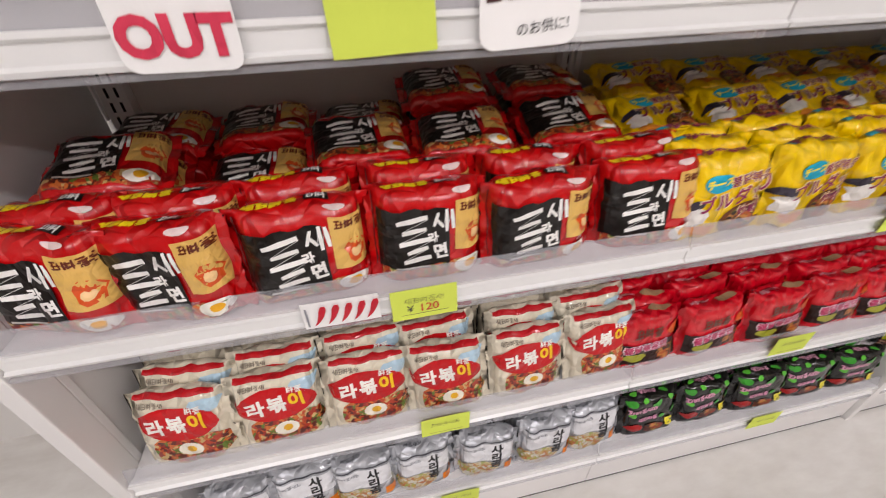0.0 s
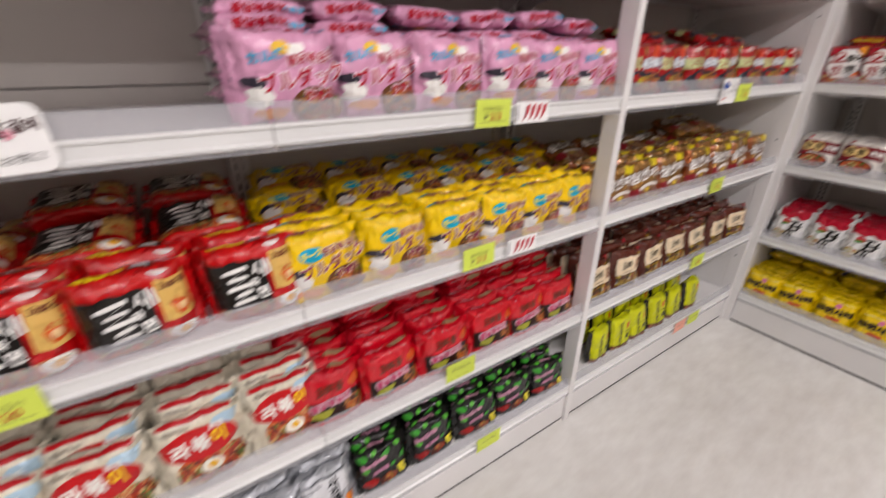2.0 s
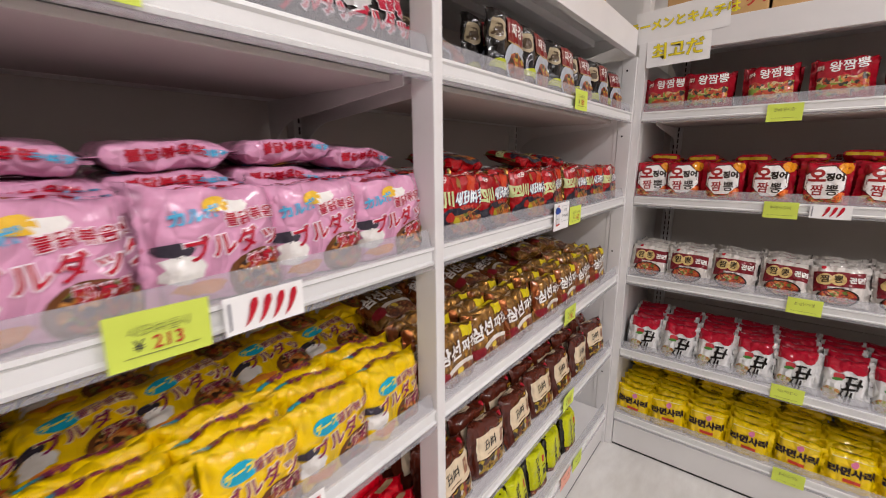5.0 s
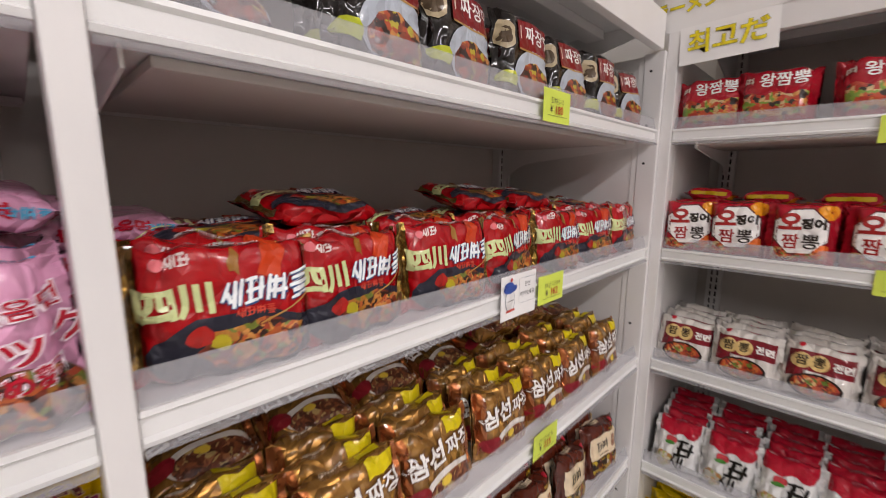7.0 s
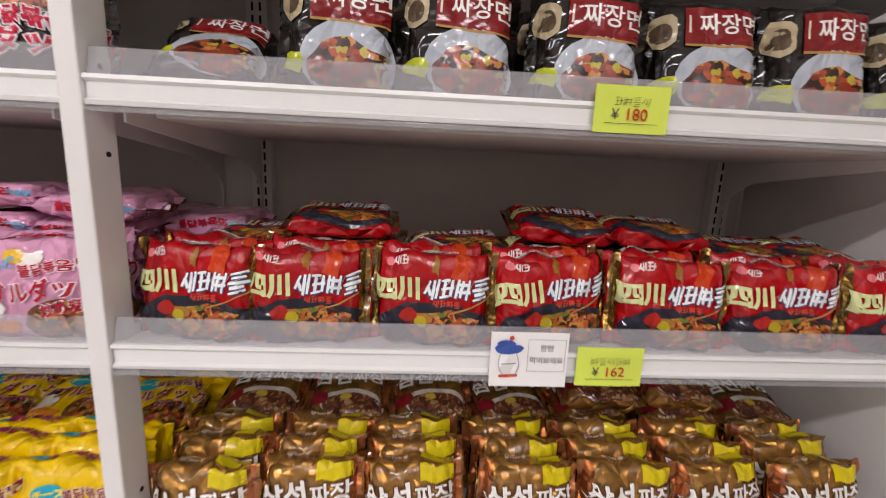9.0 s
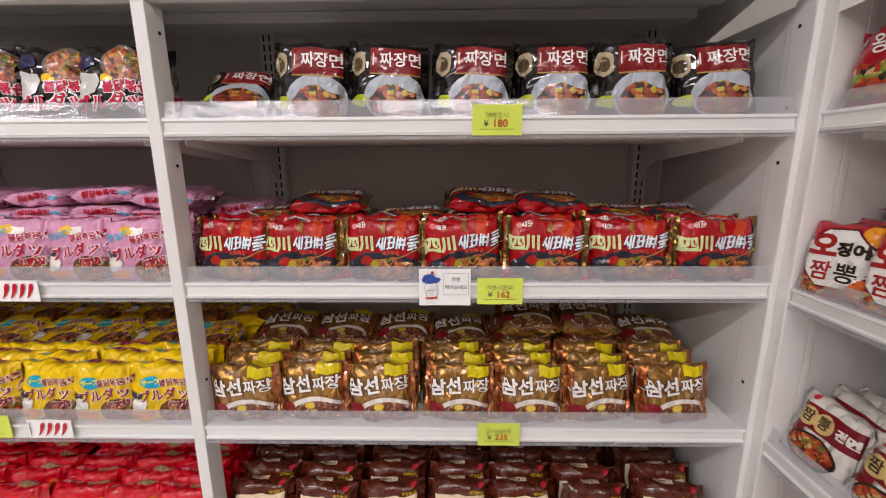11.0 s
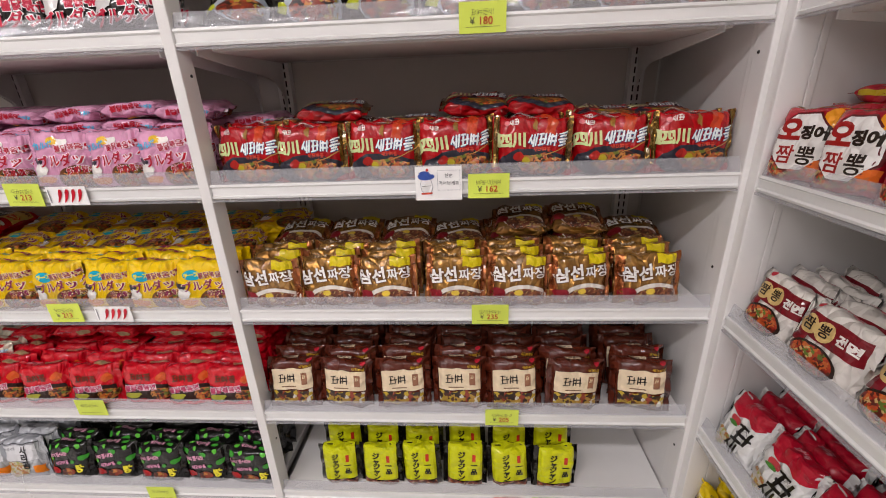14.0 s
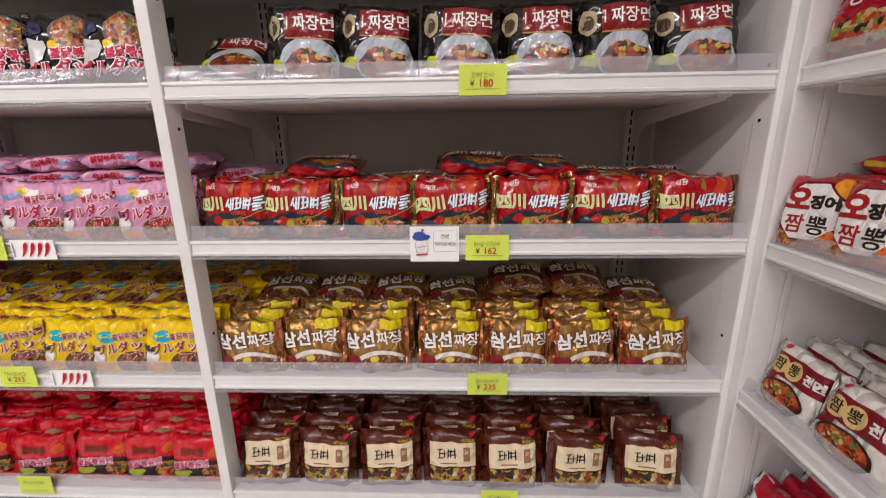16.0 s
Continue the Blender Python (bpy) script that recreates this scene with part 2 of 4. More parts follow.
def slotted_upright(m, name="slotted_upright"):
    t = thing(name, "white steel upright with double rows of slots", "upright", "uprights against the back panel", m)
    part("channel", boxed(-0.022, 0.022, -0.014, 0.014, 0.02, 1.74, bevel=0.002), WHITE, t)
    bm = bmesh.new()
    for z in np.arange(0.25, 1.72, 0.0254):
        for x in (-0.008, 0.008):
            box(bm, x - 0.0022, x + 0.0022, -0.0146, -0.012, z, z + 0.017)
    tagged(part("slot_strip", bm, SLOT, t), kind="stuff")


def front_post(m, height, label, flip=1, width=POST):
    t = thing("shelf_post", label, "post", "posts of the shelving", m)
    part("box_section", boxed(0, width, -0.004, 0.046, 0, height, bevel=0.0025), WHITE, t)
    for z in (0.35, 0.9, 1.36, 1.46, 1.6):
        bm = bmesh.new()
        bmesh.ops.create_cone(bm, cap_ends=True, segments=10, radius1=0.0035, radius2=0.0035, depth=0.002,
                              matrix=pose(POST + 0.0002 if flip > 0 else -0.0002, 0.028, z, 0, 90, 0))
        part("screw_hole", bm, SLOT, t)


def back_panel(m, width, name):
    t = thing(name, "light grey steel back panel of the shelving", "back panel", "back panels of the shelving", m)
    n = 3
    for i in range(n):
        z0, z1 = 0.02 + i * 0.57, 0.02 + (i + 1) * 0.57 - 0.003
        part("panel", boxed(0, width, 0, 0.012, z0, z1, bevel=0.002), BACK, t)


def gondola(m, bays, levels, kick=True):
    for x0, x1, ups in bays:
        for level in levels:
            low = level == levels[-1]
            t, prof = shelf(m @ pose(x0, 0, 0), x1 - x0, level, low)
            if prof:
                for u in ups:
                    bracket(t, u - x0, prof)
        k = thing("kick_plate", "white steel kick plate with a dark gap at the floor", "kick plate", "kick plates", m @ pose(x0, 0, 0))
        part("plate", boxed(0.001, x1 - x0 - 0.001, 0.008, 0.02, 0.009, levels[-1] - 0.007, bevel=0.0015), WHITE, k)
        part("floor_gap", boxed(0.001, x1 - x0 - 0.001, 0.0095, 0.03, 0.0, 0.0085), DARK, k)


XL, XJ, XB, XC = -1.782, -0.872, 0.0, 1.165
BAYS = ((XL, XJ, (XL + 0.012, XJ - 0.006)), (XJ, XB - POST, (XJ + 0.006, XB - 0.06)), (XB, XC, (0.022, XC - 0.072)))
gondola(Matrix.Identity(4), BAYS, LEVELS)
for ux in (XL + 0.035, XJ, 0.022, XC - 0.072):
    slotted_upright(pose(ux, DEPTH - 0.002, 0))
for bx, bw in ((XL, XJ - XL), (XJ, XB - XJ), (XB, XC - XB)):
    back_panel(pose(bx + 0.001, DEPTH + 0.013, 0), bw - 0.002, "back_panel")
front_post(pose(XL - POST, 0, 0), 1.645, "white square steel post at the shelving's end")
front_post(pose(XB - POST, 0, 0), 1.645, "white square steel post between two bays")
front_post(pose(XC, 0, 0), 1.646, "white square steel post at the corner", -1, 0.024)
k = thing("corner_post", "tall white steel post turned to the east shelving", "post", "posts of the shelving")
part("box_section", boxed(XC + 0.012, XC + 0.064, -0.032, -0.0045, 0, 1.96, bevel=0.0025), WHITE, k)
e = thing("end_panel", "light grey steel side panel closing the shelving's end", "side panel")
part("sheet", boxed(XL - 0.02, XL - 0.008, 0.048, DEPTH + 0.01, 0.01, 1.64, bevel=0.002), WHITE, e)
part("edge_flange", boxed(XL - 0.021, XL - 0.001, 0.0465, 0.062, 0.012, 1.63, bevel=0.002), WHITE, e)
e = thing("end_panel", "light grey steel side panel in the corner of the shelving", "side panel")
part("sheet", boxed(XC + 0.004, XC + 0.014, 0.048, DEPTH + 0.012, 0.01, 1.64, bevel=0.002), WHITE, e)
part("edge_flange", boxed(XC + 0.002, XC + 0.016, 0.0465, 0.062, 0.012, 1.63, bevel=0.002), WHITE, e)

# the shelving along the east wall faces -x; its own x runs towards -y
CFRONT = XC + 0.015
EAST = pose(CFRONT, -0.013, 0, 0, 0, -90)
CBAYS = ((0.02, 1.2, (0.07, 1.16)), (1.2, 2.37, (1.24, 2.33)))
gondola(EAST, CBAYS, LEVELS)
for ux in (0.07, 1.2, 2.36):
    slotted_upright(EAST @ pose(ux, DEPTH - 0.002, 0))
for bx, bw in ((0.0, 1.2), (1.2, 1.2)):
    back_panel(EAST @ pose(bx + 0.001, DEPTH + 0.013, 0), bw - 0.002, "back_panel")
e = thing("end_panel", "light grey steel side panel in the corner of the shelving", "side panel")
part("sheet", boxed(CFRONT + 0.05, CFRONT + DEPTH, -0.03, -0.02, 0.01, 1.64, bevel=0.002), WHITE, e)
part("edge_flange", boxed(CFRONT + 0.0495, CFRONT + 0.064, -0.032, -0.018, 0.012, 1.63, bevel=0.002), WHITE, e)


def top_board(m, width):
    t = thing("top_board", "white top board with a deep front beam", "top board", "top boards of the shelving", m)
    part("front_beam", boxed(0, width, 0, 0.022, 1.648, 1.735, bevel=0.002), WHITE, t)
    part("board", boxed(0, width, 0.0225, DEPTH + 0.02, 1.715, 1.733, bevel=0.002), WHITE, t)
    for k, y in enumerate((0.14, 0.27)):
        part("stiffener", boxed(0.05, width - 0.05, y, y + 0.05, 1.69, 1.7145, bevel=0.003), WHITE, t)
    for x in (0.03, width - 0.03):
        prof = [(0.03, 1.713), (0.03, 1.69), (0.3, 1.625), (DEPTH - 0.03, 1.58), (DEPTH - 0.03, 1.52), (DEPTH - 0.017, 1.52), (DEPTH - 0.017, 1.713)]
        part("bracket", extruded(rounded(prof, 3, 0.03), "x", x - 0.0015, x + 0.0015), WHITE, t)


top_board(pose(XL - POST, 0, 0), XC - XL + POST - 0.002)
top_board(EAST @ pose(0.034, 0, 0), 2.33)

# ---- printing on packets ----
def text_mesh(body, size, bold=0.0):
    """Flat mesh verts and faces of a word, centred, in metres."""
    cu = bpy.data.curves.new("word", "FONT")
    cu.body, cu.size, cu.align_x, cu.align_y, cu.resolution_u, cu.offset = body, size, "CENTER", "CENTER", 3, bold
    ob = new("word", cu)
    bpy.context.view_layer.update()
    me = bpy.data.meshes.new_from_object(ob.evaluated_get(bpy.context.evaluated_depsgraph_get()))
    vs = [(v.co.x, v.co.y) for v in me.vertices]
    fs = [tuple(p.vertices) for p in me.polygons]
    bpy.data.objects.remove(ob)
    bpy.data.curves.remove(cu)
    bpy.data.meshes.remove(me)
    return vs, fs


def strokes(lines, linked=False):
    """Brush strokes: each (x0, y0, x1, y1, width) becomes a slightly swollen bar; linked: a thin trailing line joins one to the next."""
    vs, fs, end = [], [], None
    for x0, y0, x1, y1, w in lines:
        d = Vector((x1 - x0, y1 - y0))
        n = Vector((-d.y, d.x)).normalized() * w / 2
        k = len(vs)
        for s, f in ((0, 0.75), (0.5, 1.0), (1, 0.8)):
            p = Vector((x0, y0)) + d * s
            vs += [tuple(p + n * f), tuple(p - n * f)]
        fs += [(k, k + 1, k + 3, k + 2), (k + 2, k + 3, k + 5, k + 4)]
        last, end = end, k + 5
        if linked and last is not None:
            a, c, h = Vector(vs[last]), Vector(vs[k]), len(vs)
            side = Vector((-(c - a).y, (c - a).x)).normalized() * w * 0.08
            vs += [tuple(a + side), tuple(c + side)]
            fs.append((last, k, h + 1, h))
    return vs, fs


BLOCKS = (
    ((0.04, 0.9, 0.94, 0.98), (0.14, 0.68, 0.86, 0.73), (0.0, 0.44, 1.0, 0.5), (0.2, 0.22, 0.84, 0.26), (0.1, 0.02, 0.9, 0.06)),
    ((0.34, 0.96, 0.02, 0.3), (0.2, 0.62, 0.46, 0.2), (0.66, 1.0, 0.6, 0.0), (0.95, 0.98, 0.9, 0.04)),
    ((0.04, 0.9, 0.62, 0.94), (0.1, 0.5, 0.98, 0.54), (0.3, 0.98, 0.26, 0.1), (0.0, 0.08, 0.66, 0.14), (0.8, 0.9, 0.76, 0.1)),
    ((0.1, 0.96, 0.04, 0.06), (0.38, 0.92, 0.34, 0.1), (0.0, 0.34, 0.98, 0.4), (0.06, 0.7, 0.9, 0.74), (0.84, 1.0, 0.78, 0.0)),
)


def mark_word(count, size, seed, slant=0.0, width=0.13, tall=1.0):
    """A logo or unreadable writing as blocks of plain brush bars."""
    rnd = random.Random(seed * 31 + count)
    lines = []
    for i in range(count):
        ox = (i - count / 2) * size * 1.04
        for x0, y0, x1, y1 in BLOCKS[(i + seed) % 4]:
            j = [rnd.uniform(-0.03, 0.03) for _ in range(4)]
            x0, y0, x1, y1 = x0 + j[0], y0 + j[1] - 0.5, x1 + j[2], y1 + j[3] - 0.5
            lines.append(((x0 * 0.94 + slant * y0) * size + ox, y0 * size * tall, (x1 * 0.94 + slant * y1) * size + ox, y1 * size * tall, size * width * rnd.uniform(0.85, 1.2)))
    return strokes(lines, True)


class Bag:
    """The surface of a pillow packet that stands on z=0: x across, q metres along the girth from the middle of the front upwards."""

    def __init__(self, w, h, t, seed, square=6.5, crumple=0.004, fin=0.012):
        self.w, self.h, self.t, self.seed, self.crumple, self.fin = w, h, t, seed, crumple, fin
        n = 400
        self.ring = []
        for k in range(n + 1):
            a = 2 * math.pi * k / n
            c, s = math.cos(a), math.sin(a)
            self.ring.append((-t / 2 * math.copysign(abs(c) ** (2 / square), c), h / 2 * math.copysign(abs(s) ** (2 / square), s)))
        self.length = [0.0]
        for (a, b), (c, d) in zip(self.ring, self.ring[1:]):
            self.length.append(self.length[-1] + math.hypot(c - a, d - b))
        self.girth = self.length[-1]

    def point(self, x, q):
        q %= self.girth
        k = int(np.searchsorted(self.length, q, side="right")) - 1
        k = min(k, len(self.ring) - 2)
        f = (q - self.length[k]) / max(1e-9, self.length[k + 1] - self.length[k])
        y = self.ring[k][0] * (1 - f) + self.ring[k + 1][0] * f
        z = self.ring[k][1] * (1 - f) + self.ring[k + 1][1] * f
        half = self.w / 2 - self.fin
        xi = min(1.0, abs(x) / half)
        a = max(0.03, (1 - xi ** 7) ** 0.55)
        b = 1 - 0.05 * xi ** 4 + 0.09 * xi ** 12
        p = Vector((x, y * a, z * b))
        d = noise.noise(Vector((x * 26 + self.seed * 7.3, p.y * 22, p.z * 26))) + 0.5 - 1.0 * abs(noise.noise(Vector((x * 34, p.y * 34 + self.seed, p.z * 30))))
        e = 0.42 + 1.35 * max(xi, min(1.0, abs(p.z) / (self.h / 2))) ** 3
        p.y += self.crumple * d * e * (1 if a > 0.05 else 0.4) * (1 if y <= 0 else 0.6)
        p.z += self.crumple * 0.9 * e * noise.noise(Vector((x * 34 + 3, p.y * 30 + self.seed * 3.1, 4.2)))
        p.y += 0.0032 * xi ** 3 * a * math.sin(p.z * 330 + self.seed * 2 + x * 40) * noise.noise(Vector((p.z * 30, self.seed, x * 9)))  * 2.2
        if a <= 0.05:
            p.y += 0.0035 * math.sin(p.z * 110 + self.seed)
        p.z += self.h / 2
        return p

    def on(self, x, q, lift):
        e = 0.002
        p = self.point(x, q)
        n = (self.point(x + e, q) - p).cross(self.point(x, q + e) - p)
        return p + n.normalized() * lift

    def body(self, nx=19, nq=44):
        bm = bmesh.new()
        half = self.w / 2 - self.fin
        xs = [half * math.sin(math.pi / 2 * (2 * i / (nx - 1) - 1) * 0.97) / math.sin(math.pi / 2 * 0.97) for i in range(nx)]
        xs = [-self.w / 2] + xs + [self.w / 2]
        qs = [self.girth * (k + 0.5) / nq for k in range(nq)]
        rows = [[bm.verts.new(self.point(x + (0.0015 * (-1) ** k if abs(x) > half + 1e-6 else 0), q)) for k, q in enumerate(qs)] for x in xs]
        for a, b in zip(rows, rows[1:]):
            for k in range(nq):
                bm.faces.new((a[k], b[k], b[(k + 1) % nq], a[(k + 1) % nq]))
        for r in (rows[0], rows[-1][::-1]):
            bm.faces.new(r)
        bmesh.ops.recalc_face_normals(bm, faces=bm.faces)
        return bm

    def lay(self, vs, fs, lift):
        bm = bmesh.new()
        vv = [bm.verts.new((x, q, 0)) for x, q in vs]
        for f in fs:
            try:
                bm.faces.new([vv[i] for i in f])
            except ValueError:
                pass
        bmesh.ops.triangulate(bm, faces=bm.faces)
        for _ in range(2):
            far = [e for e in bm.edges if e.calc_length() > 0.009]
            if far:
                bmesh.ops.subdivide_edges(bm, edges=far, cuts=1)
                bmesh.ops.triangulate(bm, faces=[f for f in bm.faces if len(f.verts) > 3])
        for v in bm.verts:
            v.co = self.on(v.co.x, v.co.y, lift)
        return bm


def patch(x0, x1, q0, q1, nx=10, nq=8, ripple=0.0):
    vs = [(x0 + (x1 - x0) * i / nx, q0 + (q1 - q0) * j / nq + (ripple * math.sin(i * 1.7) if j in (0, nq) else 0)) for j in range(nq + 1) for i in range(nx + 1)]
    fs = [(j * (nx + 1) + i, j * (nx + 1) + i + 1, (j + 1) * (nx + 1) + i + 1, (j + 1) * (nx + 1) + i) for j in range(nq) for i in range(nx)]
    return vs, fs


def disc(cx, cq, rx, rq, n=20, rings=4, wobble=0.0, seed=0):
    rnd = random.Random(seed)
    wob = [1 + rnd.uniform(-wobble, wobble) for _ in range(n)]
    vs, fs = [(cx, cq)], []
    for r in range(1, rings + 1):
        for k in range(n):
            a = 2 * math.pi * (k + 0.5) / n
            vs.append((cx + rx * r / rings * math.cos(a) * wob[k], cq + rq * r / rings * math.sin(a) * wob[k]))
    for k in range(n):
        fs.append((0, 1 + k, 1 + (k + 1) % n))
        for r in range(rings - 1):
            a, b = 1 + r * n + k, 1 + r * n + (k + 1) % n
            fs.append((a, a + n, b + n, b))
    return vs, fs


def moved(shape, dx, dq, turn=0.0):
    vs, fs = shape
    c, s = math.cos(radians(turn)), math.sin(radians(turn))
    return [(x * c - y * s + dx, x * s + y * c + dq) for x, y in vs], fs


def word(body, size, x, q, turn=0.0, bold=0.0012):
    return moved(text_mesh(body, size, bold), x, q, turn)


def column(body, size, x, q, step, bold=0.001):
    vs, fs = [], []
    for i, c in enumerate(body):
        v, f = moved(text_mesh(c, size, bold), x, q - i * step)
        fs += [tuple(k + len(vs) for k in g) for g in f]
        vs += v
    return vs, fs


def logo(count, size, x, q, seed, turn=0.0, slant=0.0, width=0.13, tall=1.0):
    return moved(mark_word(count, size, seed, slant, width, tall), x, q, turn)


# Each kind: width, height, thickness, film, label, prints [(part name, shape, material, layer, label)]; layer 0 is nearest to the film.
KINDS = {}


RAISE = {"lime_black": -0.004, "rice_cake": 0.015, "deep_red": 0.014, "black_green": 0.014, "black_bean": 0.004, "sichuan_red": 0.01, "gold_seafood": 0.01, "brown_king": 0.018,
         "white_maroon": 0.012, "king_seafood": 0.008, "squid": 0.004, "pink_stir": 0.008, "yellow_stir": 0.008, "hot_red": 0.006, "bone_broth": 0.01, "plain_noodle": 0.006}


def kind(key, w, h, t, material, label, prints, square=6.5, crumple=0.0045):
    up = RAISE.get(key, 0)
    prints = [(n, shape if n.startswith("top") else moved(shape, 0, up), m, layer, lab) for n, shape, m, layer, lab in prints]
    KINDS[key] = (w, h, t, material, label, prints, square, crumple)


NOODLE = food("3A1A10", "8A3418", "D4682A", "EBA04C", "B8441C", "5A2A14", "C8862E", "7E8A2C")
SOUP = food("6A1A0C", "C83A18", "E87A34", "A82412", "E8C684", "D8541E", "6E8A2C")
DARKDISH = food("2E140C", "A83A20", "5A1E12", "E0964A", "8A2A1A", "C8542A", "D2C23E", "A04828", scale=110)
BROWNDISH = food("6E3A26", "A8623E", "8A4A34", "C8865A", "5A2E20", "E0C080", "96543A")
CREAMDISH = food("E6DCC0", "D8B060", "B8C060", "E8E4D8", "C87A40")
WOK = food("2A160E", "C8A040", "5A2A18", "EEEAE0", "D8B830", "3A2014", "A84028", scale=95)


def outlined(body, size, x, q, turn, fill, edge, bold, grow):
    return [("lettering_outline", word(body, size, x, q, turn, bold + grow), ink(edge), 3, ""), ("lettering", word(body, size, x, q, turn, bold), ink(fill), 4, "")]


kind("hot_red", 0.164, 0.128, 0.06, film("C90A10"), "red glossy instant noodle packet with a black panel", [
    ("food_picture", patch(-0.066, 0.066, -0.062, -0.046), SOUP, 0, "printed noodle soup"),
    ("black_panel", patch(-0.068, 0.022, -0.047, 0.036, 10, 8, 0.0025), ink("17120F"), 1, "black printed panel"),
    ("brand_mark", logo(1, 0.046, -0.022, -0.006, 0, 5, width=0.16, tall=1.35), ink("F2F0EC"), 2, "white brush strokes"),
    ("brand_mark", logo(1, 0.03, 0.016, 0.018, 1, 6, width=0.15), ink("F2F0EC"), 2, ""),
    ("lettering", word("라", 0.016, 0.0, -0.006, 6, 0.0008), ink("F2F0EC"), 2, ""),
    ("lettering", word("면", 0.022, 0.01, -0.026, 6, 0.001), ink("F2F0EC"), 2, ""),
    ("tan_panel", patch(0.03, 0.07, -0.026, 0.044), ink("E2B662"), 1, "tan printed panel"),
    ("small_mark", logo(3, 0.011, 0.053, 0.034, 2, width=0.2), ink("6A2A14"), 2, ""),
    ("flame_mark", disc(0.056, -0.004, 0.012, 0.014, 12, 2, 0.2, 5), ink("D8541E"), 2, ""),
    ("flame_mark", disc(0.056, -0.006, 0.006, 0.007, 10, 2), ink("F0C890"), 3, ""),
    ("egg_white", disc(0.048, -0.05, 0.019, 0.011, 14, 2), ink("F4F0E4"), 2, ""),
    ("egg_yolk", disc(0.05, -0.049, 0.008, 0.006, 10, 2), ink("F0B020"), 3, ""),
    ("food_picture", disc(0.03, -0.052, 0.04, 0.012, 16, 3, 0.15, 9), SOUP, 1, ""),
    ("gold_line", patch(-0.074, -0.071, -0.05, 0.05, 1, 8), ink("6E1010"), 0, ""),
    ("small_line", patch(-0.05, -0.006, -0.047, -0.0445, 6, 1), ink("C8C4BE"), 2, ""),
    ("maker_mark", disc(0.04, 0.056, 0.013, 0.004, 12, 2), ink("E8D0CC"), 1, ""),
    ("top_mark", logo(4, 0.015, -0.03, 0.082, 1, width=0.3), ink("F2D21C"), 1, "yellow lettering bar"),
    ("top_panel", patch(0.008, 0.036, 0.077, 0.091), ink("1A1412"), 0, ""),
    ("top_mark", logo(2, 0.011, 0.022, 0.084, 2, width=0.18), ink("F0EEEA"), 2, ""),
])
kind("rice_cake", 0.156, 0.142, 0.046, film("E6DDC6", 0.34), "cream and red instant noodle packet", [
    ("red_band", patch(-0.062, 0.062, 0.052, 0.063, 10, 3), ink("C01C24"), 0, ""),
    ("blue_patch", disc(0.045, 0.034, 0.022, 0.013, 12, 3, 0.15, 2), ink("B9D6E6"), 0, ""),
    ("maker_mark", logo(5, 0.008, -0.035, 0.043, 1, width=0.16), ink("8A8070"), 1, ""),
    ("food_picture", disc(0.008, -0.045, 0.062, 0.034, 18, 4, 0.06, 1), SOUP, 0, "printed rice cakes and noodles in red sauce"),
    ("egg_white", disc(0.006, -0.046, 0.02, 0.014, 14, 2), ink("F2ECDC"), 2, ""),
    ("egg_yolk", disc(0.008, -0.045, 0.008, 0.007, 10, 2), ink("EBB32A"), 3, ""),
    ("red_oval", disc(-0.003, 0.006, 0.064, 0.032, 22, 4, 0.03, 4), ink("C3161C"), 1, "red printed oval"),
    ("lettering", word("라", 0.032, -0.036, 0.002, 4, 0.0013), ink("F6F2EA"), 3, ""),
    ("lettering", word("볶", 0.034, -0.002, 0.004, 4, 0.0013), ink("F6F2EA"), 3, ""),
    ("lettering", word("이", 0.031, 0.03, 0.007, 4, 0.0013), ink("F4C81E"), 3, ""),
    ("small_mark", logo(2, 0.012, 0.03, 0.03, 3, width=0.16), ink("F6F2EA"), 3, ""),
], 5.2, 0.005)
kind("bone_broth", 0.146, 0.138, 0.05, film("C6C9CE", 0.26, 0.25), "silver grey instant noodle packet", [
    ("food_picture", disc(-0.02, -0.042, 0.046, 0.028, 18, 3), CREAMDISH, 0, "printed bowl of pale soup"),
    ("orange_square", patch(0.04, 0.062, -0.062, -0.034), ink("EE8418"), 1, ""),
    ("white_panel", patch(-0.052, 0.056, -0.012, 0.042), ink("E4E5E8"), 0, ""),
    ("grey_line", patch(-0.058, 0.06, 0.046, 0.049, 8, 1), ink("4A4A50"), 1, ""),
    ("lettering", column("사리곰", 0.028, 0.02, 0.024, 0.026, 0.0012), ink("15151A"), 2, ""),
    ("maker_mark", logo(5, 0.009, -0.03, 0.03, 2), ink("70747C"), 1, ""),
    ("top_mark", logo(4, 0.01, -0.02, 0.083, 3), ink("5A5C62"), 1, ""),
], 5.2, 0.005)


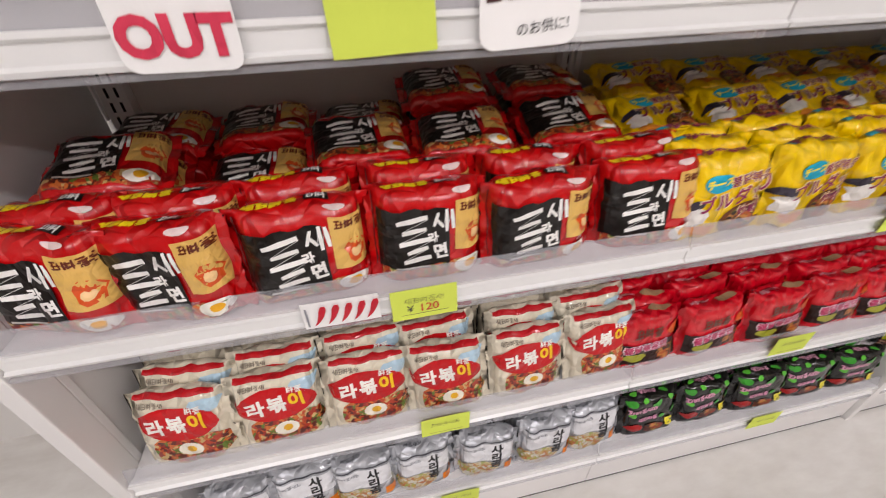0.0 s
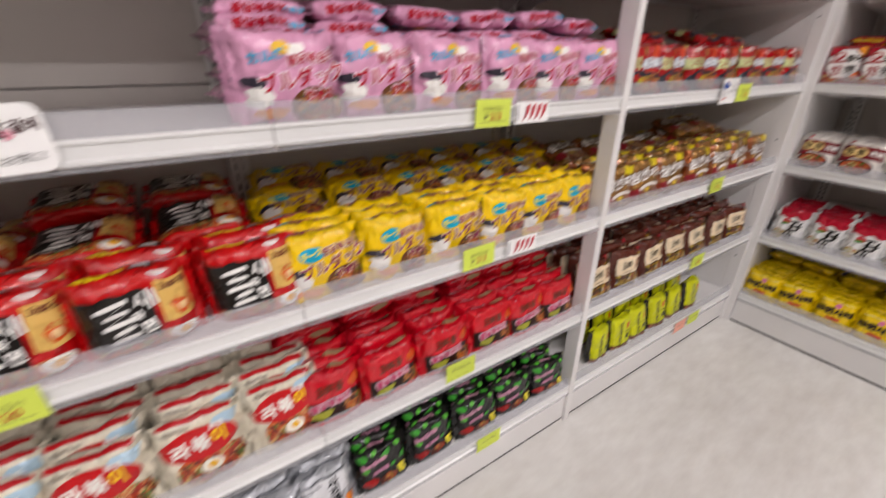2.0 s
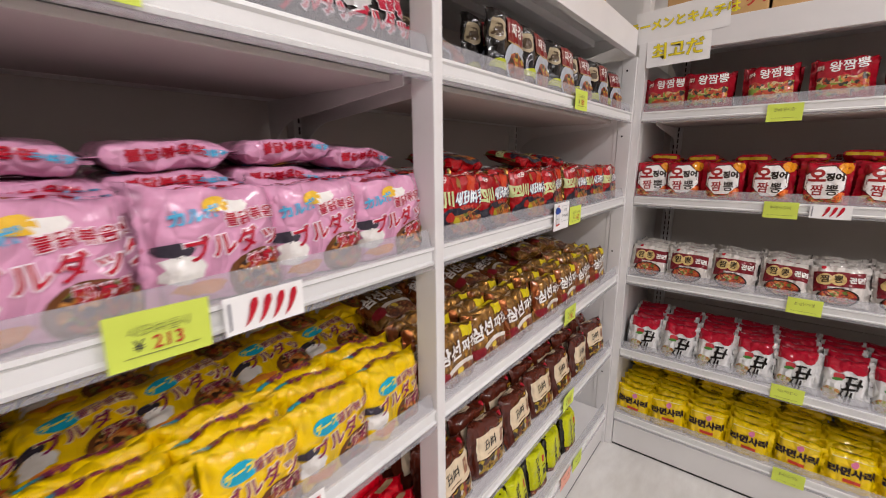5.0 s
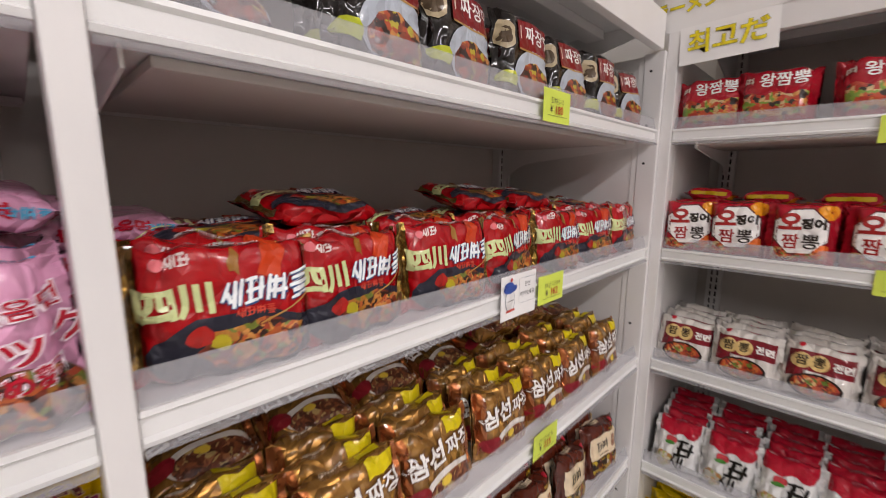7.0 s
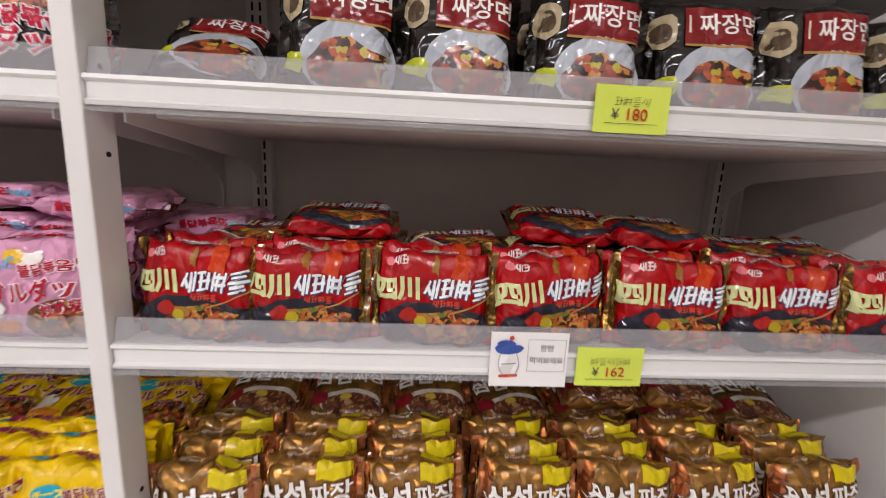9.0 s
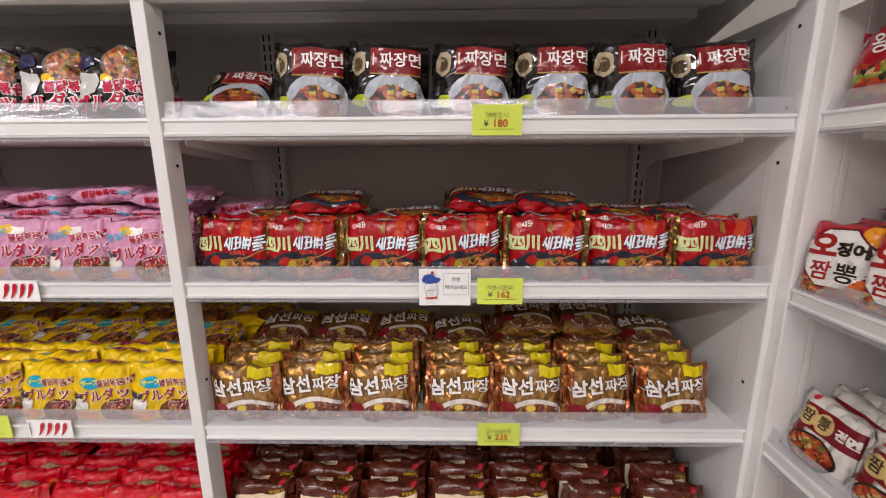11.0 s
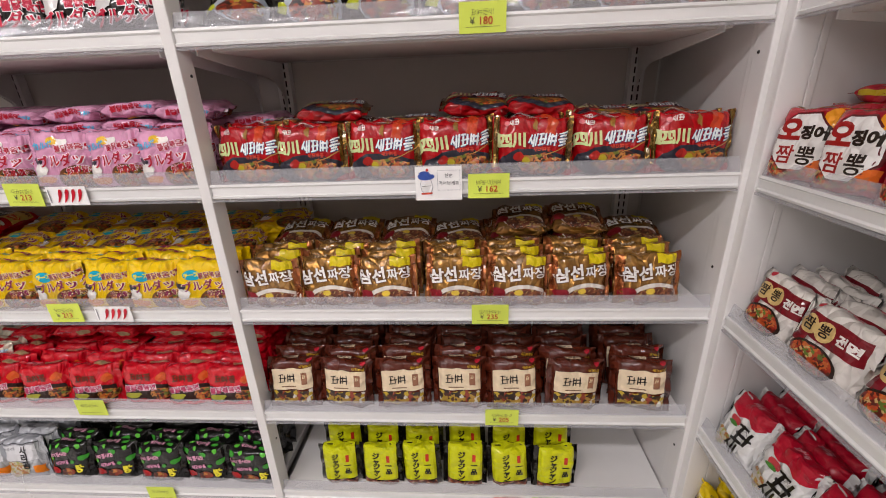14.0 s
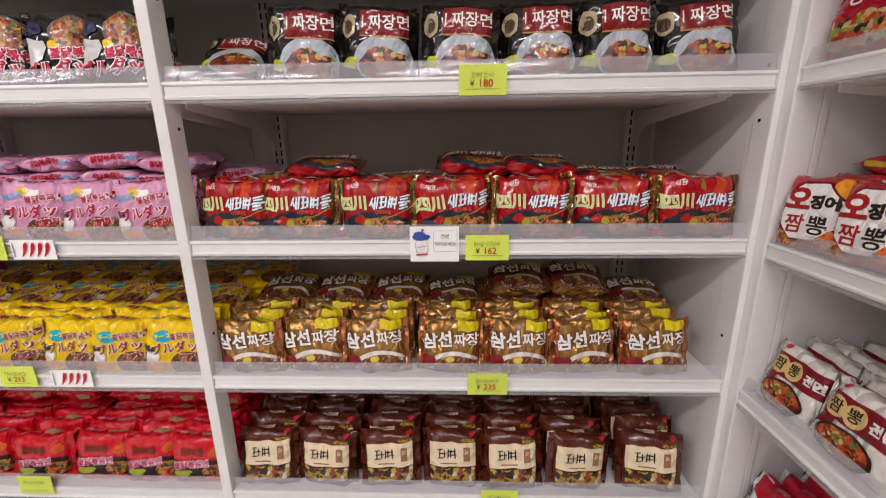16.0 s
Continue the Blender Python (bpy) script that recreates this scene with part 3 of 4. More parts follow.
def stir_fry(key, bag, ink_main, ink_edge, label, extra, rough=0.3):
    prints = [
        ("food_picture", disc(0.044, -0.046, 0.038, 0.026, 18, 3), NOODLE, 0, "printed bowl of stir-fried noodles"),
        ("bowl_rim", disc(0.04, -0.048, 0.044, 0.03, 18, 3), ink("6E4222"), -1, ""),
        ("plain_shape", disc(-0.05, -0.012, 0.017, 0.009, 14, 3, 0.2, 4), ink("3A3440"), 1, ""),
        ("plain_shape", disc(-0.046, -0.034, 0.02, 0.014, 14, 3, 0.25, 5), ink("EFECE6"), 1, ""),
        ("plain_shape", disc(-0.034, -0.054, 0.024, 0.008, 14, 2, 0.25, 6), ink("D9842A"), 2, ""),
        *outlined("ブルダック", 0.0275, 0.022, -0.008, 8, ink_main, ink_edge, 0.0006, 0.0014),
        *outlined("炒め麺", 0.017, 0.044, -0.03, 7, ink_main, ink_edge, 0.0004, 0.001),
        *outlined("불닭볶음면", 0.0165, 0.036, 0.021, 8, ink_main, ink_edge, 0.0003, 0.001),
        ("top_lettering", word("불닭볶음면", 0.018, -0.002, 0.083, 0, 0.0007), ink(ink_main), 1, ""),
    ]
    kind(key, 0.158, 0.126, 0.046, film(bag, rough), label, prints + extra, 6.0, 0.0055)


stir_fry("pink_stir", "E3A3C4", "B8102C", "F6E6EE", "pale pink glossy instant noodle packet", [
    ("blue_lettering", word("カルボ", 0.017, -0.03, 0.022, 8, 0.0008), ink("58B4DC"), 2, ""),
    ("cream_mark", disc(-0.008, 0.034, 0.014, 0.009, 12, 2, 0.1, 1), ink("F2C23A"), 1, ""),
    ("cream_mark", disc(0.012, 0.03, 0.014, 0.012, 12, 2, 0.2, 2), ink("F4F0EA"), 1, ""),
    ("top_blue", logo(3, 0.011, 0.05, 0.083, 2, width=0.2), ink("5AB0D8"), 1, ""),
])
stir_fry("yellow_stir", "FAD000", "8E2A56", "F6E2B4", "bright yellow glossy instant noodle packet", [
    ("blue_oval", disc(-0.018, 0.018, 0.024, 0.014, 18, 3), ink("16A8C8"), 1, "turquoise oval"),
    ("blue_lettering", word("チーズ", 0.014, -0.018, 0.018, 8, 0.0008), ink("F2E24A"), 3, ""),
    ("top_blue", disc(-0.052, 0.083, 0.014, 0.008, 14, 2), ink("28AAC4"), 1, ""),
])
kind("black_stir", 0.15, 0.142, 0.046, film("17110F", 0.2), "black glossy instant noodle packet", [
    ("food_picture", disc(0.028, 0.03, 0.036, 0.03, 18, 4, 0.05, 1), NOODLE, 1, "printed bowl of fiery noodles"),
    ("bowl_rim", disc(0.028, 0.03, 0.041, 0.035, 20, 3), ink("6A6460"), 0, ""),
    ("plain_shape", disc(-0.042, -0.006, 0.022, 0.026, 14, 3, 0.22, 2), ink("D8D6D4"), 0, ""),
    ("plain_shape", disc(-0.044, 0.036, 0.022, 0.012, 14, 3, 0.2, 3), ink("26284E"), 1, ""),
    ("yellow_mark", disc(-0.004, 0.006, 0.012, 0.009, 12, 2, 0.1, 3), ink("F0C01E"), 1, ""),
    *outlined("ブルダック", 0.031, 0.014, -0.04, 6, "C4183C", "F6E8EC", 0.001, 0.0018),
    *outlined("불닭볶음", 0.022, 0.03, -0.01, 4, "C4183C", "F6E8EC", 0.0008, 0.0014),
], 5.2, 0.006)
kind("deep_red", 0.158, 0.122, 0.05, film("D0061F", 0.2), "deep red glossy instant noodle packet", [
    ("dark_band", patch(-0.064, 0.064, -0.058, -0.012, 10, 5, 0.003), ink("2C1512"), 0, ""),
    ("flame_mark", disc(0.052, 0.014, 0.013, 0.015, 12, 3, 0.35, 4), ink("D0551C"), 1, ""),
    ("food_picture", disc(0.044, -0.04, 0.026, 0.018, 16, 3), NOODLE, 1, ""),
    *outlined("불닭볶음면", 0.02, -0.008, -0.022, 5, "C2416A", "F0D8E0", 0.0006, 0.0012),
    ("green_mark", disc(-0.03, -0.044, 0.022, 0.009, 12, 2, 0.2, 2), ink("A8A83A"), 1, ""),
    ("brown_mark", logo(3, 0.02, -0.006, 0.012, 2, width=0.22), ink("6E2A18"), 1, ""),
    ("top_oval", disc(0.03, 0.08, 0.026, 0.009, 16, 2, 0.06, 1), ink("A88A66"), 0, ""),
    ("top_mark", logo(5, 0.009, -0.03, 0.08, 3, width=0.2), ink("D88A94"), 1, ""),
])
kind("black_green", 0.156, 0.122, 0.05, film("131211", 0.2), "black glossy instant noodle packet with green spots", [
    *[("green_spot", disc(gx, gq, gr * 1.25, gr, 10, 2, 0.2, n), ink(("3FA032", "5CB83A")[n % 2]), 0, "") for n, (gx, gq, gr) in enumerate(
        ((-0.054, 0.036, 0.009), (-0.022, 0.044, 0.006), (0.008, 0.03, 0.01), (0.046, 0.04, 0.007), (0.056, 0.002, 0.009), (-0.05, -0.002, 0.006), (0.024, -0.012, 0.006)))],
    ("red_spot", disc(-0.042, -0.04, 0.02, 0.012, 12, 2, 0.2, 4), ink("B01E1E"), 0, ""),
    ("food_picture", disc(0.006, -0.046, 0.026, 0.012, 14, 2, 0.15, 5), DARKDISH, 0, ""),
    ("pink_mark", logo(5, 0.014, -0.024, 0.014, 2, 8, width=0.2), ink("E2A0BC"), 1, ""),
    ("pink_mark", logo(4, 0.012, -0.012, -0.014, 1, 8, width=0.2), ink("D890B0"), 1, ""),
    ("lettering", word("탕", 0.026, 0.046, -0.036, 6, 0.0016), ink("E8DA3A"), 2, ""),
    ("top_green", disc(0.036, 0.08, 0.011, 0.008, 12, 2, 0.15, 1), ink("46A834"), 0, ""),
    ("top_green", disc(-0.044, 0.078, 0.009, 0.007, 12, 2, 0.15, 2), ink("5CB83A"), 0, ""),
    ("top_mark", logo(4, 0.012, -0.006, 0.08, 1, width=0.2), ink("DFA0B8"), 1, ""),
])
kind("black_bean", 0.146, 0.138, 0.05, film("15100E", 0.18), "black instant noodle packet with a dark red panel", [
    ("red_panel", patch(-0.032, 0.058, 0.006, 0.052), ink("7E1419"), 0, "dark red printed panel"),
    ("gold_line", patch(-0.032, 0.058, 0.003, 0.006, 8, 1), ink("B08A50"), 1, ""),
    ("lettering", word("짜장면", 0.0275, 0.022, 0.03, 2, 0.0004), ink("F4F1EC"), 2, ""),
    ("maker_mark", patch(-0.028, -0.0255, 0.02, 0.042, 1, 4), ink("E8D8C8"), 2, ""),
    ("bowl", disc(0.014, -0.036, 0.056, 0.044, 20, 3), ink("B4BCC6"), 0, "printed pale bowl"),
    ("food_picture", disc(0.014, -0.046, 0.046, 0.032, 18, 3, 0.12, 2), DARKDISH, 1, "printed black bean noodles"),
    ("round_mark", disc(-0.054, 0.024, 0.015, 0.022, 14, 3, 0.08, 1), ink("B8A888"), 0, ""),
    ("round_mark", disc(-0.054, 0.022, 0.009, 0.013, 12, 2), ink("5A4A38"), 1, ""),
    ("lime_mark", disc(-0.05, -0.044, 0.016, 0.012, 9, 2, 0.25, 3), ink("C4CE2E"), 1, ""),
], 4.6, 0.0045)
kind("sichuan_red", 0.178, 0.123, 0.052, film("B00A14", 0.16), "red glossy instant noodle packet with gold edges", [
    ("dark_sweep", disc(0.004, -0.046, 0.078, 0.034, 20, 4, 0.03, 8), ink("2A2A36"), 0, "dark blue printed sweep"),
    ("food_picture", disc(0.018, -0.044, 0.05, 0.022, 20, 4, 0.12, 3), NOODLE, 1, "printed noodles"),
    ("flame_mark", disc(0.036, 0.036, 0.014, 0.02, 9, 3, 0.5, 6), ink("C8401A"), 0, ""),
    ("gold_mark", disc(0.004, 0.038, 0.007, 0.018, 9, 2, 0.5, 7), ink("9A6A2A"), 0, ""),
    ("lettering", word("四川", 0.031, -0.046, 0.002, 3, 0.0016), ink("D8DEA0"), 3, "pale green lettering"),
    ("mark_shadow", logo(4, 0.0205, 0.032, 0.006, 1, 4, 0.25, 0.3, 1.3), ink("2E4A78"), 2, ""),
    ("brand_mark", logo(4, 0.0205, 0.032, 0.007, 1, 4, 0.25, 0.19, 1.3), ink("F2F4F6"), 3, "white slanted strokes"),
    ("maker_mark", disc(-0.058, 0.04, 0.006, 0.006, 10, 2), ink("E87A80"), 1, ""),
    ("chopstick", moved(strokes([(-0.03, 0.0, 0.04, 0.0, 0.0022)]), 0.05, -0.016, 24), ink("B88A4A"), 2, ""),
    ("red_spot", disc(-0.03, -0.03, 0.012, 0.01, 12, 2, 0.2, 4), ink("B0241E"), 2, ""),
    ("green_spot", disc(-0.014, -0.038, 0.008, 0.007, 10, 2, 0.2, 5), ink("B8A82A"), 2, ""),
    ("maker_mark", logo(2, 0.011, -0.042, 0.04, 1, width=0.18), ink("F0D8D4"), 1, ""),
    ("red_lettering", logo(4, 0.009, 0.02, -0.014, 1), ink("E0503C"), 3, ""),
    ("gold_edge", patch(-0.088, -0.074, -0.056, 0.056, 2, 8), film("8C6C32", 0.22, 0.75), 0, "gold foil edge"),
    ("gold_edge", patch(0.072, 0.088, -0.056, 0.056, 2, 8), film("8C6C32", 0.22, 0.75), 0, "gold foil edge"),
    ("top_mark", logo(6, 0.011, 0.0, 0.079, 0, 0, 0.2, 0.2), ink("E8E4E0"), 1, ""),
], 5.2, 0.006)
kind("gold_seafood", 0.158, 0.125, 0.05, film("B48442", 0.22, 0.6), "copper gold foil instant noodle packet", [
    ("yellow_panel", patch(0.016, 0.064, 0.03, 0.052, 6, 4, 0.002), ink("DCC818"), 0, "yellow printed flash"),
    ("bowl", disc(0.012, -0.048, 0.06, 0.03, 20, 3), ink("E8E2DA"), 0, ""),
    ("food_picture", disc(0.014, -0.054, 0.055, 0.026, 20, 3), BROWNDISH, 1, "printed black bean noodles"),
    ("egg_yolk", disc(0.0, -0.038, 0.011, 0.007, 12, 2), ink("E8C84A"), 2, ""),
    ("red_spot", disc(-0.05, -0.042, 0.017, 0.015, 12, 2, 0.1, 2), ink("8E1E2A"), 2, ""),
    *outlined("삼선", 0.039, -0.03, 0.006, 6, "F6F4F0", "5A3418", 0.0014, 0.0016),
    *outlined("짜장", 0.031, 0.036, 0.01, 5, "F6F4F0", "5A3418", 0.0006, 0.0012),
    ("copper_edge", patch(-0.077, -0.058, -0.056, 0.056, 2, 8), film("B0683A", 0.25, 0.65), 0, "copper foil edge"),
    ("copper_edge", patch(0.062, 0.077, -0.056, 0.056, 2, 8), film("B0683A", 0.25, 0.65), 0, "copper foil edge"),
    ("top_flash", patch(0.016, 0.05, 0.076, 0.09, 5, 3), ink("D8C418"), 0, ""),
    ("top_mark", logo(4, 0.009, -0.02, 0.083, 1), ink("E8DCC8"), 1, ""),
], 5.2, 0.006)
kind("brown_king", 0.152, 0.142, 0.05, film("5A2415", 0.2), "dark brown instant noodle packet with a cream label", [
    ("cream_label", patch(-0.057, 0.057, -0.031, 0.03, 9, 6, 0.001), ink("EBD7B6"), 0, "cream printed label"),
    ("brand_mark", logo(2, 0.025, -0.012, 0.002, 2, 2, width=0.13), ink("1C1210"), 2, "black brush strokes"),
    ("seal", patch(0.028, 0.044, -0.018, 0.018, 4, 4), ink("9A6A50"), 1, "brown printed seal"),
    ("seal_mark", logo(1, 0.011, 0.036, 0.006, 2), ink("E2CBA4"), 2, ""),
    ("small_line", patch(-0.03, 0.012, -0.024, -0.021, 4, 1), ink("7A5A44"), 1, ""),
    ("food_picture", patch(-0.056, 0.056, -0.068, -0.034, 8, 4, 0.004), WOK, 0, "printed seafood and noodles"),
    ("maker_mark", disc(0.05, 0.054, 0.0075, 0.0075, 12, 2), ink("C8283A"), 1, ""),
    ("gold_lettering", logo(4, 0.008, 0.04, 0.036, 1), ink("D8B030"), 1, ""),
    ("top_label", patch(-0.03, 0.012, 0.086, 0.1, 5, 3), ink("DCC8A8"), 0, ""),
    ("top_mark", logo(4, 0.009, -0.009, 0.093, 2), ink("3A2018"), 1, ""),
], 5.2, 0.005)
kind("lime_black", 0.13, 0.134, 0.046, film("1A1613", 0.24), "black instant noodle packet with a lime yellow panel", [
    ("lime_panel", patch(-0.05, 0.05, -0.04, 0.098, 8, 11), ink("D2D612"), 0, "lime yellow printed panel"),
    ("food_picture", patch(-0.05, 0.05, -0.064, -0.042, 7, 4, 0.003), food("5A1E12", "A8482A", "E0B090", "7A2A1A", "3A140C"), 0, ""),
    ("lettering", column("ジャジャン", 0.023, -0.01, 0.044, 0.0185, 0.001), ink("191512"), 2, ""),
    ("lettering", column("一品", 0.02, 0.027, 0.012, 0.022, 0.001), ink("191512"), 2, ""),
    ("red_lettering", patch(0.022, 0.032, 0.026, 0.05, 2, 3), ink("C8321E"), 2, ""),
], 5.2, 0.005)
kind("king_seafood", 0.15, 0.124, 0.05, film("AD1226", 0.24), "crimson instant noodle packet with a food picture", [
    ("food_picture", patch(-0.058, 0.058, -0.056, -0.002, 9, 6, 0.005), food("D8542A", "E8A04A", "C83A20", "8AAE3A", "3A2A20", "E8C890", scale=110), 0, "printed spicy seafood soup"),
    ("lettering", word("왕짬뽕", 0.033, 0.012, 0.026, 2, 0.0005), ink("F4EFEC"), 2, ""),
    ("maker_mark", logo(1, 0.016, -0.05, 0.03, 3), ink("F0D8D0"), 2, ""),
], 5.2, 0.006)
kind("squid", 0.128, 0.132, 0.05, film("B5162A", 0.26), "red and white instant noodle packet with an octagon label", [
    ("orange_corner", disc(0.046, 0.046, 0.02, 0.018, 10, 3, 0.1, 1), ink("EE9A1A"), -1, ""),
    ("orange_patch", patch(0.026, 0.05, -0.058, -0.028, 4, 5), ink("E8702A"), 0, ""),
    ("maroon_rim", disc(0, 0.0, 0.053, 0.0565, 8, 4), ink("5E1A1C"), 0, ""),
    ("top_flash", patch(-0.045, 0.04, 0.078, 0.093, 8, 3), ink("D8B41E"), 0, ""),
    ("food_picture", patch(-0.05, 0.05, -0.062, -0.04, 8, 4, 0.003), SOUP, 0, ""),
    ("octagon", disc(0, 0.0, 0.05, 0.053, 8, 4), ink("F3F0EC"), 1, "white printed octagon"),
    ("red_lettering", word("오", 0.046, -0.02, 0.018, 0, 0.0022), ink("9E2220"), 3, ""),
    ("lettering", word("징어", 0.024, 0.022, 0.016, 0, 0.0014), ink("2A2018"), 3, ""),
    ("red_lettering", word("짬", 0.036, -0.017, -0.025, 0, 0.0006), ink("9E2220"), 3, ""),
    ("lettering", word("뽕", 0.036, 0.019, -0.025, 0, 0.0006), ink("2A2018"), 3, ""),
], 5.2, 0.0035)
kind("white_maroon", 0.146, 0.126, 0.044, film("E4DED6", 0.32), "white instant noodle packet with a maroon band", [
    ("maroon_band", patch(-0.03, 0.06, -0.012, 0.034, 8, 5), ink("7C1722"), 0, "maroon printed band"),
    ("maroon_band", patch(-0.06, -0.03, -0.03, 0.034, 4, 5), ink("7C1722"), 0, ""),
    ("lettering", word("건면", 0.02, 0.038, 0.01, 0, 0.001), ink("F2ECE6"), 4, ""),
    ("food_picture", disc(-0.004, -0.044, 0.044, 0.024, 18, 3), SOUP, 2, "printed seafood soup"),
    ("bowl_rim", disc(-0.004, -0.045, 0.05, 0.029, 20, 3), ink("2E211C"), 1, ""),
    ("gold_disc", disc(-0.036, 0.01, 0.019, 0.019, 18, 2), ink("DDBE7C"), 2, "gold printed disc"),
    ("gold_disc", disc(-0.004, 0.01, 0.019, 0.019, 18, 2), ink("DDBE7C"), 2, "gold printed disc"),
    ("lettering", word("짬", 0.026, -0.036, 0.01, 0, 0.0004), ink("221814"), 4, ""),
    ("lettering", word("뽕", 0.026, -0.004, 0.01, 0, 0.0004), ink("221814"), 4, ""),
    ("maker_mark", disc(-0.04, 0.048, 0.006, 0.006, 10, 2), ink("C82838"), 1, ""),
    ("top_mark", logo(4, 0.01, 0.0, 0.078, 1), ink("C87A80"), 1, ""),
], 5.2, 0.005)
kind("white_red", 0.13, 0.14, 0.044, film("E6E6E4", 0.28), "white and red instant noodle packet", [
    ("red_top", patch(-0.052, 0.052, 0.034, 0.1, 8, 6, 0.006), ink("B60F2C"), 0, "red printed top"),
    ("brand_mark", logo(1, 0.05, 0.022, -0.002, 2, 0, 0.1, 0.15), ink("17130F"), 2, "black brush strokes"),
    ("brand_mark", logo(1, 0.036, 0.004, -0.044, 1, 0, 0.1, 0.15), ink("17130F"), 2, ""),
    ("food_picture", disc(-0.03, -0.042, 0.022, 0.022, 14, 3, 0.12, 2), CREAMDISH, 1, ""),
    ("red_spot", disc(-0.016, 0.018, 0.016, 0.01, 12, 2, 0.15, 3), ink("C8424A"), 1, ""),
    ("green_mark", disc(-0.018, 0.008, 0.014, 0.006, 12, 2, 0.15, 4), ink("4E8A3A"), 2, ""),
    ("top_mark", logo(3, 0.01, 0.0, 0.082, 2), ink("D8A0A8"), 1, ""),
], 5.2, 0.006)
kind("plain_noodle", 0.142, 0.126, 0.042, film("F6D200", 0.24), "yellow instant noodle packet with brown lettering", [
    ("lettering", word("라면사리", 0.031, 0, 0.0, 2, 0.0018), ink("2E1A10"), 2, ""),
    ("flower_mark", disc(0.006, 0.03, 0.011, 0.011, 10, 2, 0.2, 1), ink("E07A98"), 1, ""),
    ("red_bar", patch(-0.018, 0.026, -0.036, -0.024, 5, 2), ink("D0421E"), 1, ""),
    ("pale_line", patch(-0.052, 0.052, 0.044, 0.0455, 8, 1), ink("F6EEB0"), 1, ""),
    ("pale_line", patch(-0.052, 0.052, -0.05, -0.0485, 8, 1), ink("F6EEB0"), 1, ""),
    ("top_mark", logo(4, 0.011, 0.0, 0.076, 1), ink("4A2A12"), 1, ""),
], 6.5, 0.004)

VARIANTS = 2
PANELS = ("black_panel", "tan_panel", "red_oval", "red_panel", "cream_label", "lime_panel", "octagon", "maroon_band", "white_panel", "blue_oval", "gold_disc", "seal")
TEMPLATES = {}


def template(key, v):
    if (key, v) not in TEMPLATES:
        w, h, t, material, label, prints, square, crumple = KINDS[key]
        bag = Bag(w, h, t, 1 + v * 3 + len(TEMPLATES) * 0.37, square, crumple)
        ob = part("noodle_packet", bag.body(), material, smooth=True)
        tagged(ob, label, "noodle packet")
        under = None
        for name, (vs, fs), mat, layer, lab in prints:
            inner = under is not None and name.endswith(("lettering", "brand_mark", "small_mark", "seal_mark", "flame_mark"))
            o = part(name, bag.lay(vs, fs, 0.0017 + 0.0004 * layer), mat, under if inner else ob, lab)
            if name in PANELS:
                under = o
            elif not inner:
                under = None
        TEMPLATES[key, v] = ob
    return TEMPLATES[key, v]


COUNT = 0
LOOSE = []
SHOWN = ("top", "red_top", "red_band", "lime", "cream_label", "yellow_panel", "gold_edge", "copper", "black_panel", "octagon", "maroon", "dark_band")


def put(key, m, group, single=True):
    """One packet; those deep in the rows go into the joined rest."""
    global COUNT
    COUNT += 1
    source = template(key, COUNT % VARIANTS)
    if not single:
        LOOSE.append((source, m))
        return None
    ob = copy_thing(source, m)
    ob["group"] = group
    return ob


RND = random.Random(7)


def stand(frame_m, key, xs, z, ys, lean=-7, group="", singles=2, turns=()):
    """Rows of packets that stand one behind the other."""
    for r, y in enumerate(ys):
        for i, x in enumerate(xs):
            turn = turns[i] if r == 0 and i < len(turns) else RND.uniform(-5, 5)
            rise = RND.uniform(0, 0.004) + (0.006 if r else 0)
            put(key, frame_m @ pose(x + RND.uniform(-0.004, 0.004), y + RND.uniform(-0.003, 0.003), z + 0.001, lean + RND.uniform(-4.5, 3), RND.uniform(-3.5, 3.5), turn) @ Matrix.Diagonal((RND.uniform(0.97, 1.03), 1, 1 + rise * 4, 1)), group, r < singles)


def lie(frame_m, key, xs, z, y, layers, group="", tilt=-86, singles=2, pitch=0.8, thin=0.82):
    """Stacks of packets that lie flat: face up, or face down with the top edge to the front where tilt is positive."""
    h, t = KINDS[key][1], KINDS[key][2]
    for i, (x, n) in enumerate(zip(xs, layers)):
        for k in range(n):
            put(key, frame_m @ pose(x + RND.uniform(-0.007, 0.007), y + (h if tilt > 0 else 0) + RND.uniform(-0.008, 0.008), z + t * 0.5 + k * t * pitch, tilt + RND.uniform(-4, 4), RND.uniform(-3, 3), RND.uniform(-6, 6)) @ Matrix.Diagonal((1, thin, 1, 1)), group, k >= n - singles)


I = Matrix.Identity(4)
DECK = [z + 0.0295 for z in LEVELS]


def row(a, b, n):
    return [a + (b - a) * i / (n - 1) for i in range(n)]


# left double bay
red_x = (-1.702, -1.572, -1.42, -1.26, -1.1, -0.931)
stand(I, "hot_red", red_x, DECK[2], (0.045, 0.108), -4, "red packets on the shelf", turns=(-14, -10, 6, 3, 2, -6))
lie(I, "hot_red", (-1.67, -1.5, -1.33, -1.17, -1.0), DECK[2], 0.16, (3, 2, 3, 3, 3), "red packets on the shelf", -76, pitch=0.66)
lie(I, "hot_red", (-1.66, -1.49, -1.33, -1.17, -1.0), DECK[2], 0.28, (3, 3, 3, 4, 4), "red packets on the shelf", -86, 1, 0.66)
stand(I, "rice_cake", (-1.68, -1.53, -1.382, -1.236, -1.083, -0.93), DECK[3], (0.035, 0.085, 0.135, 0.185, 0.235), -12, "cream packets on the shelf", turns=(-6, 5, 3, -3, 3, 4))
stand(I, "bone_broth", (-1.678, -1.554, -1.43, -1.298, -1.15, -1.007, -0.875), DECK[4], (0.04, 0.092, 0.144, 0.196), -8, "silver packets on the shelf")
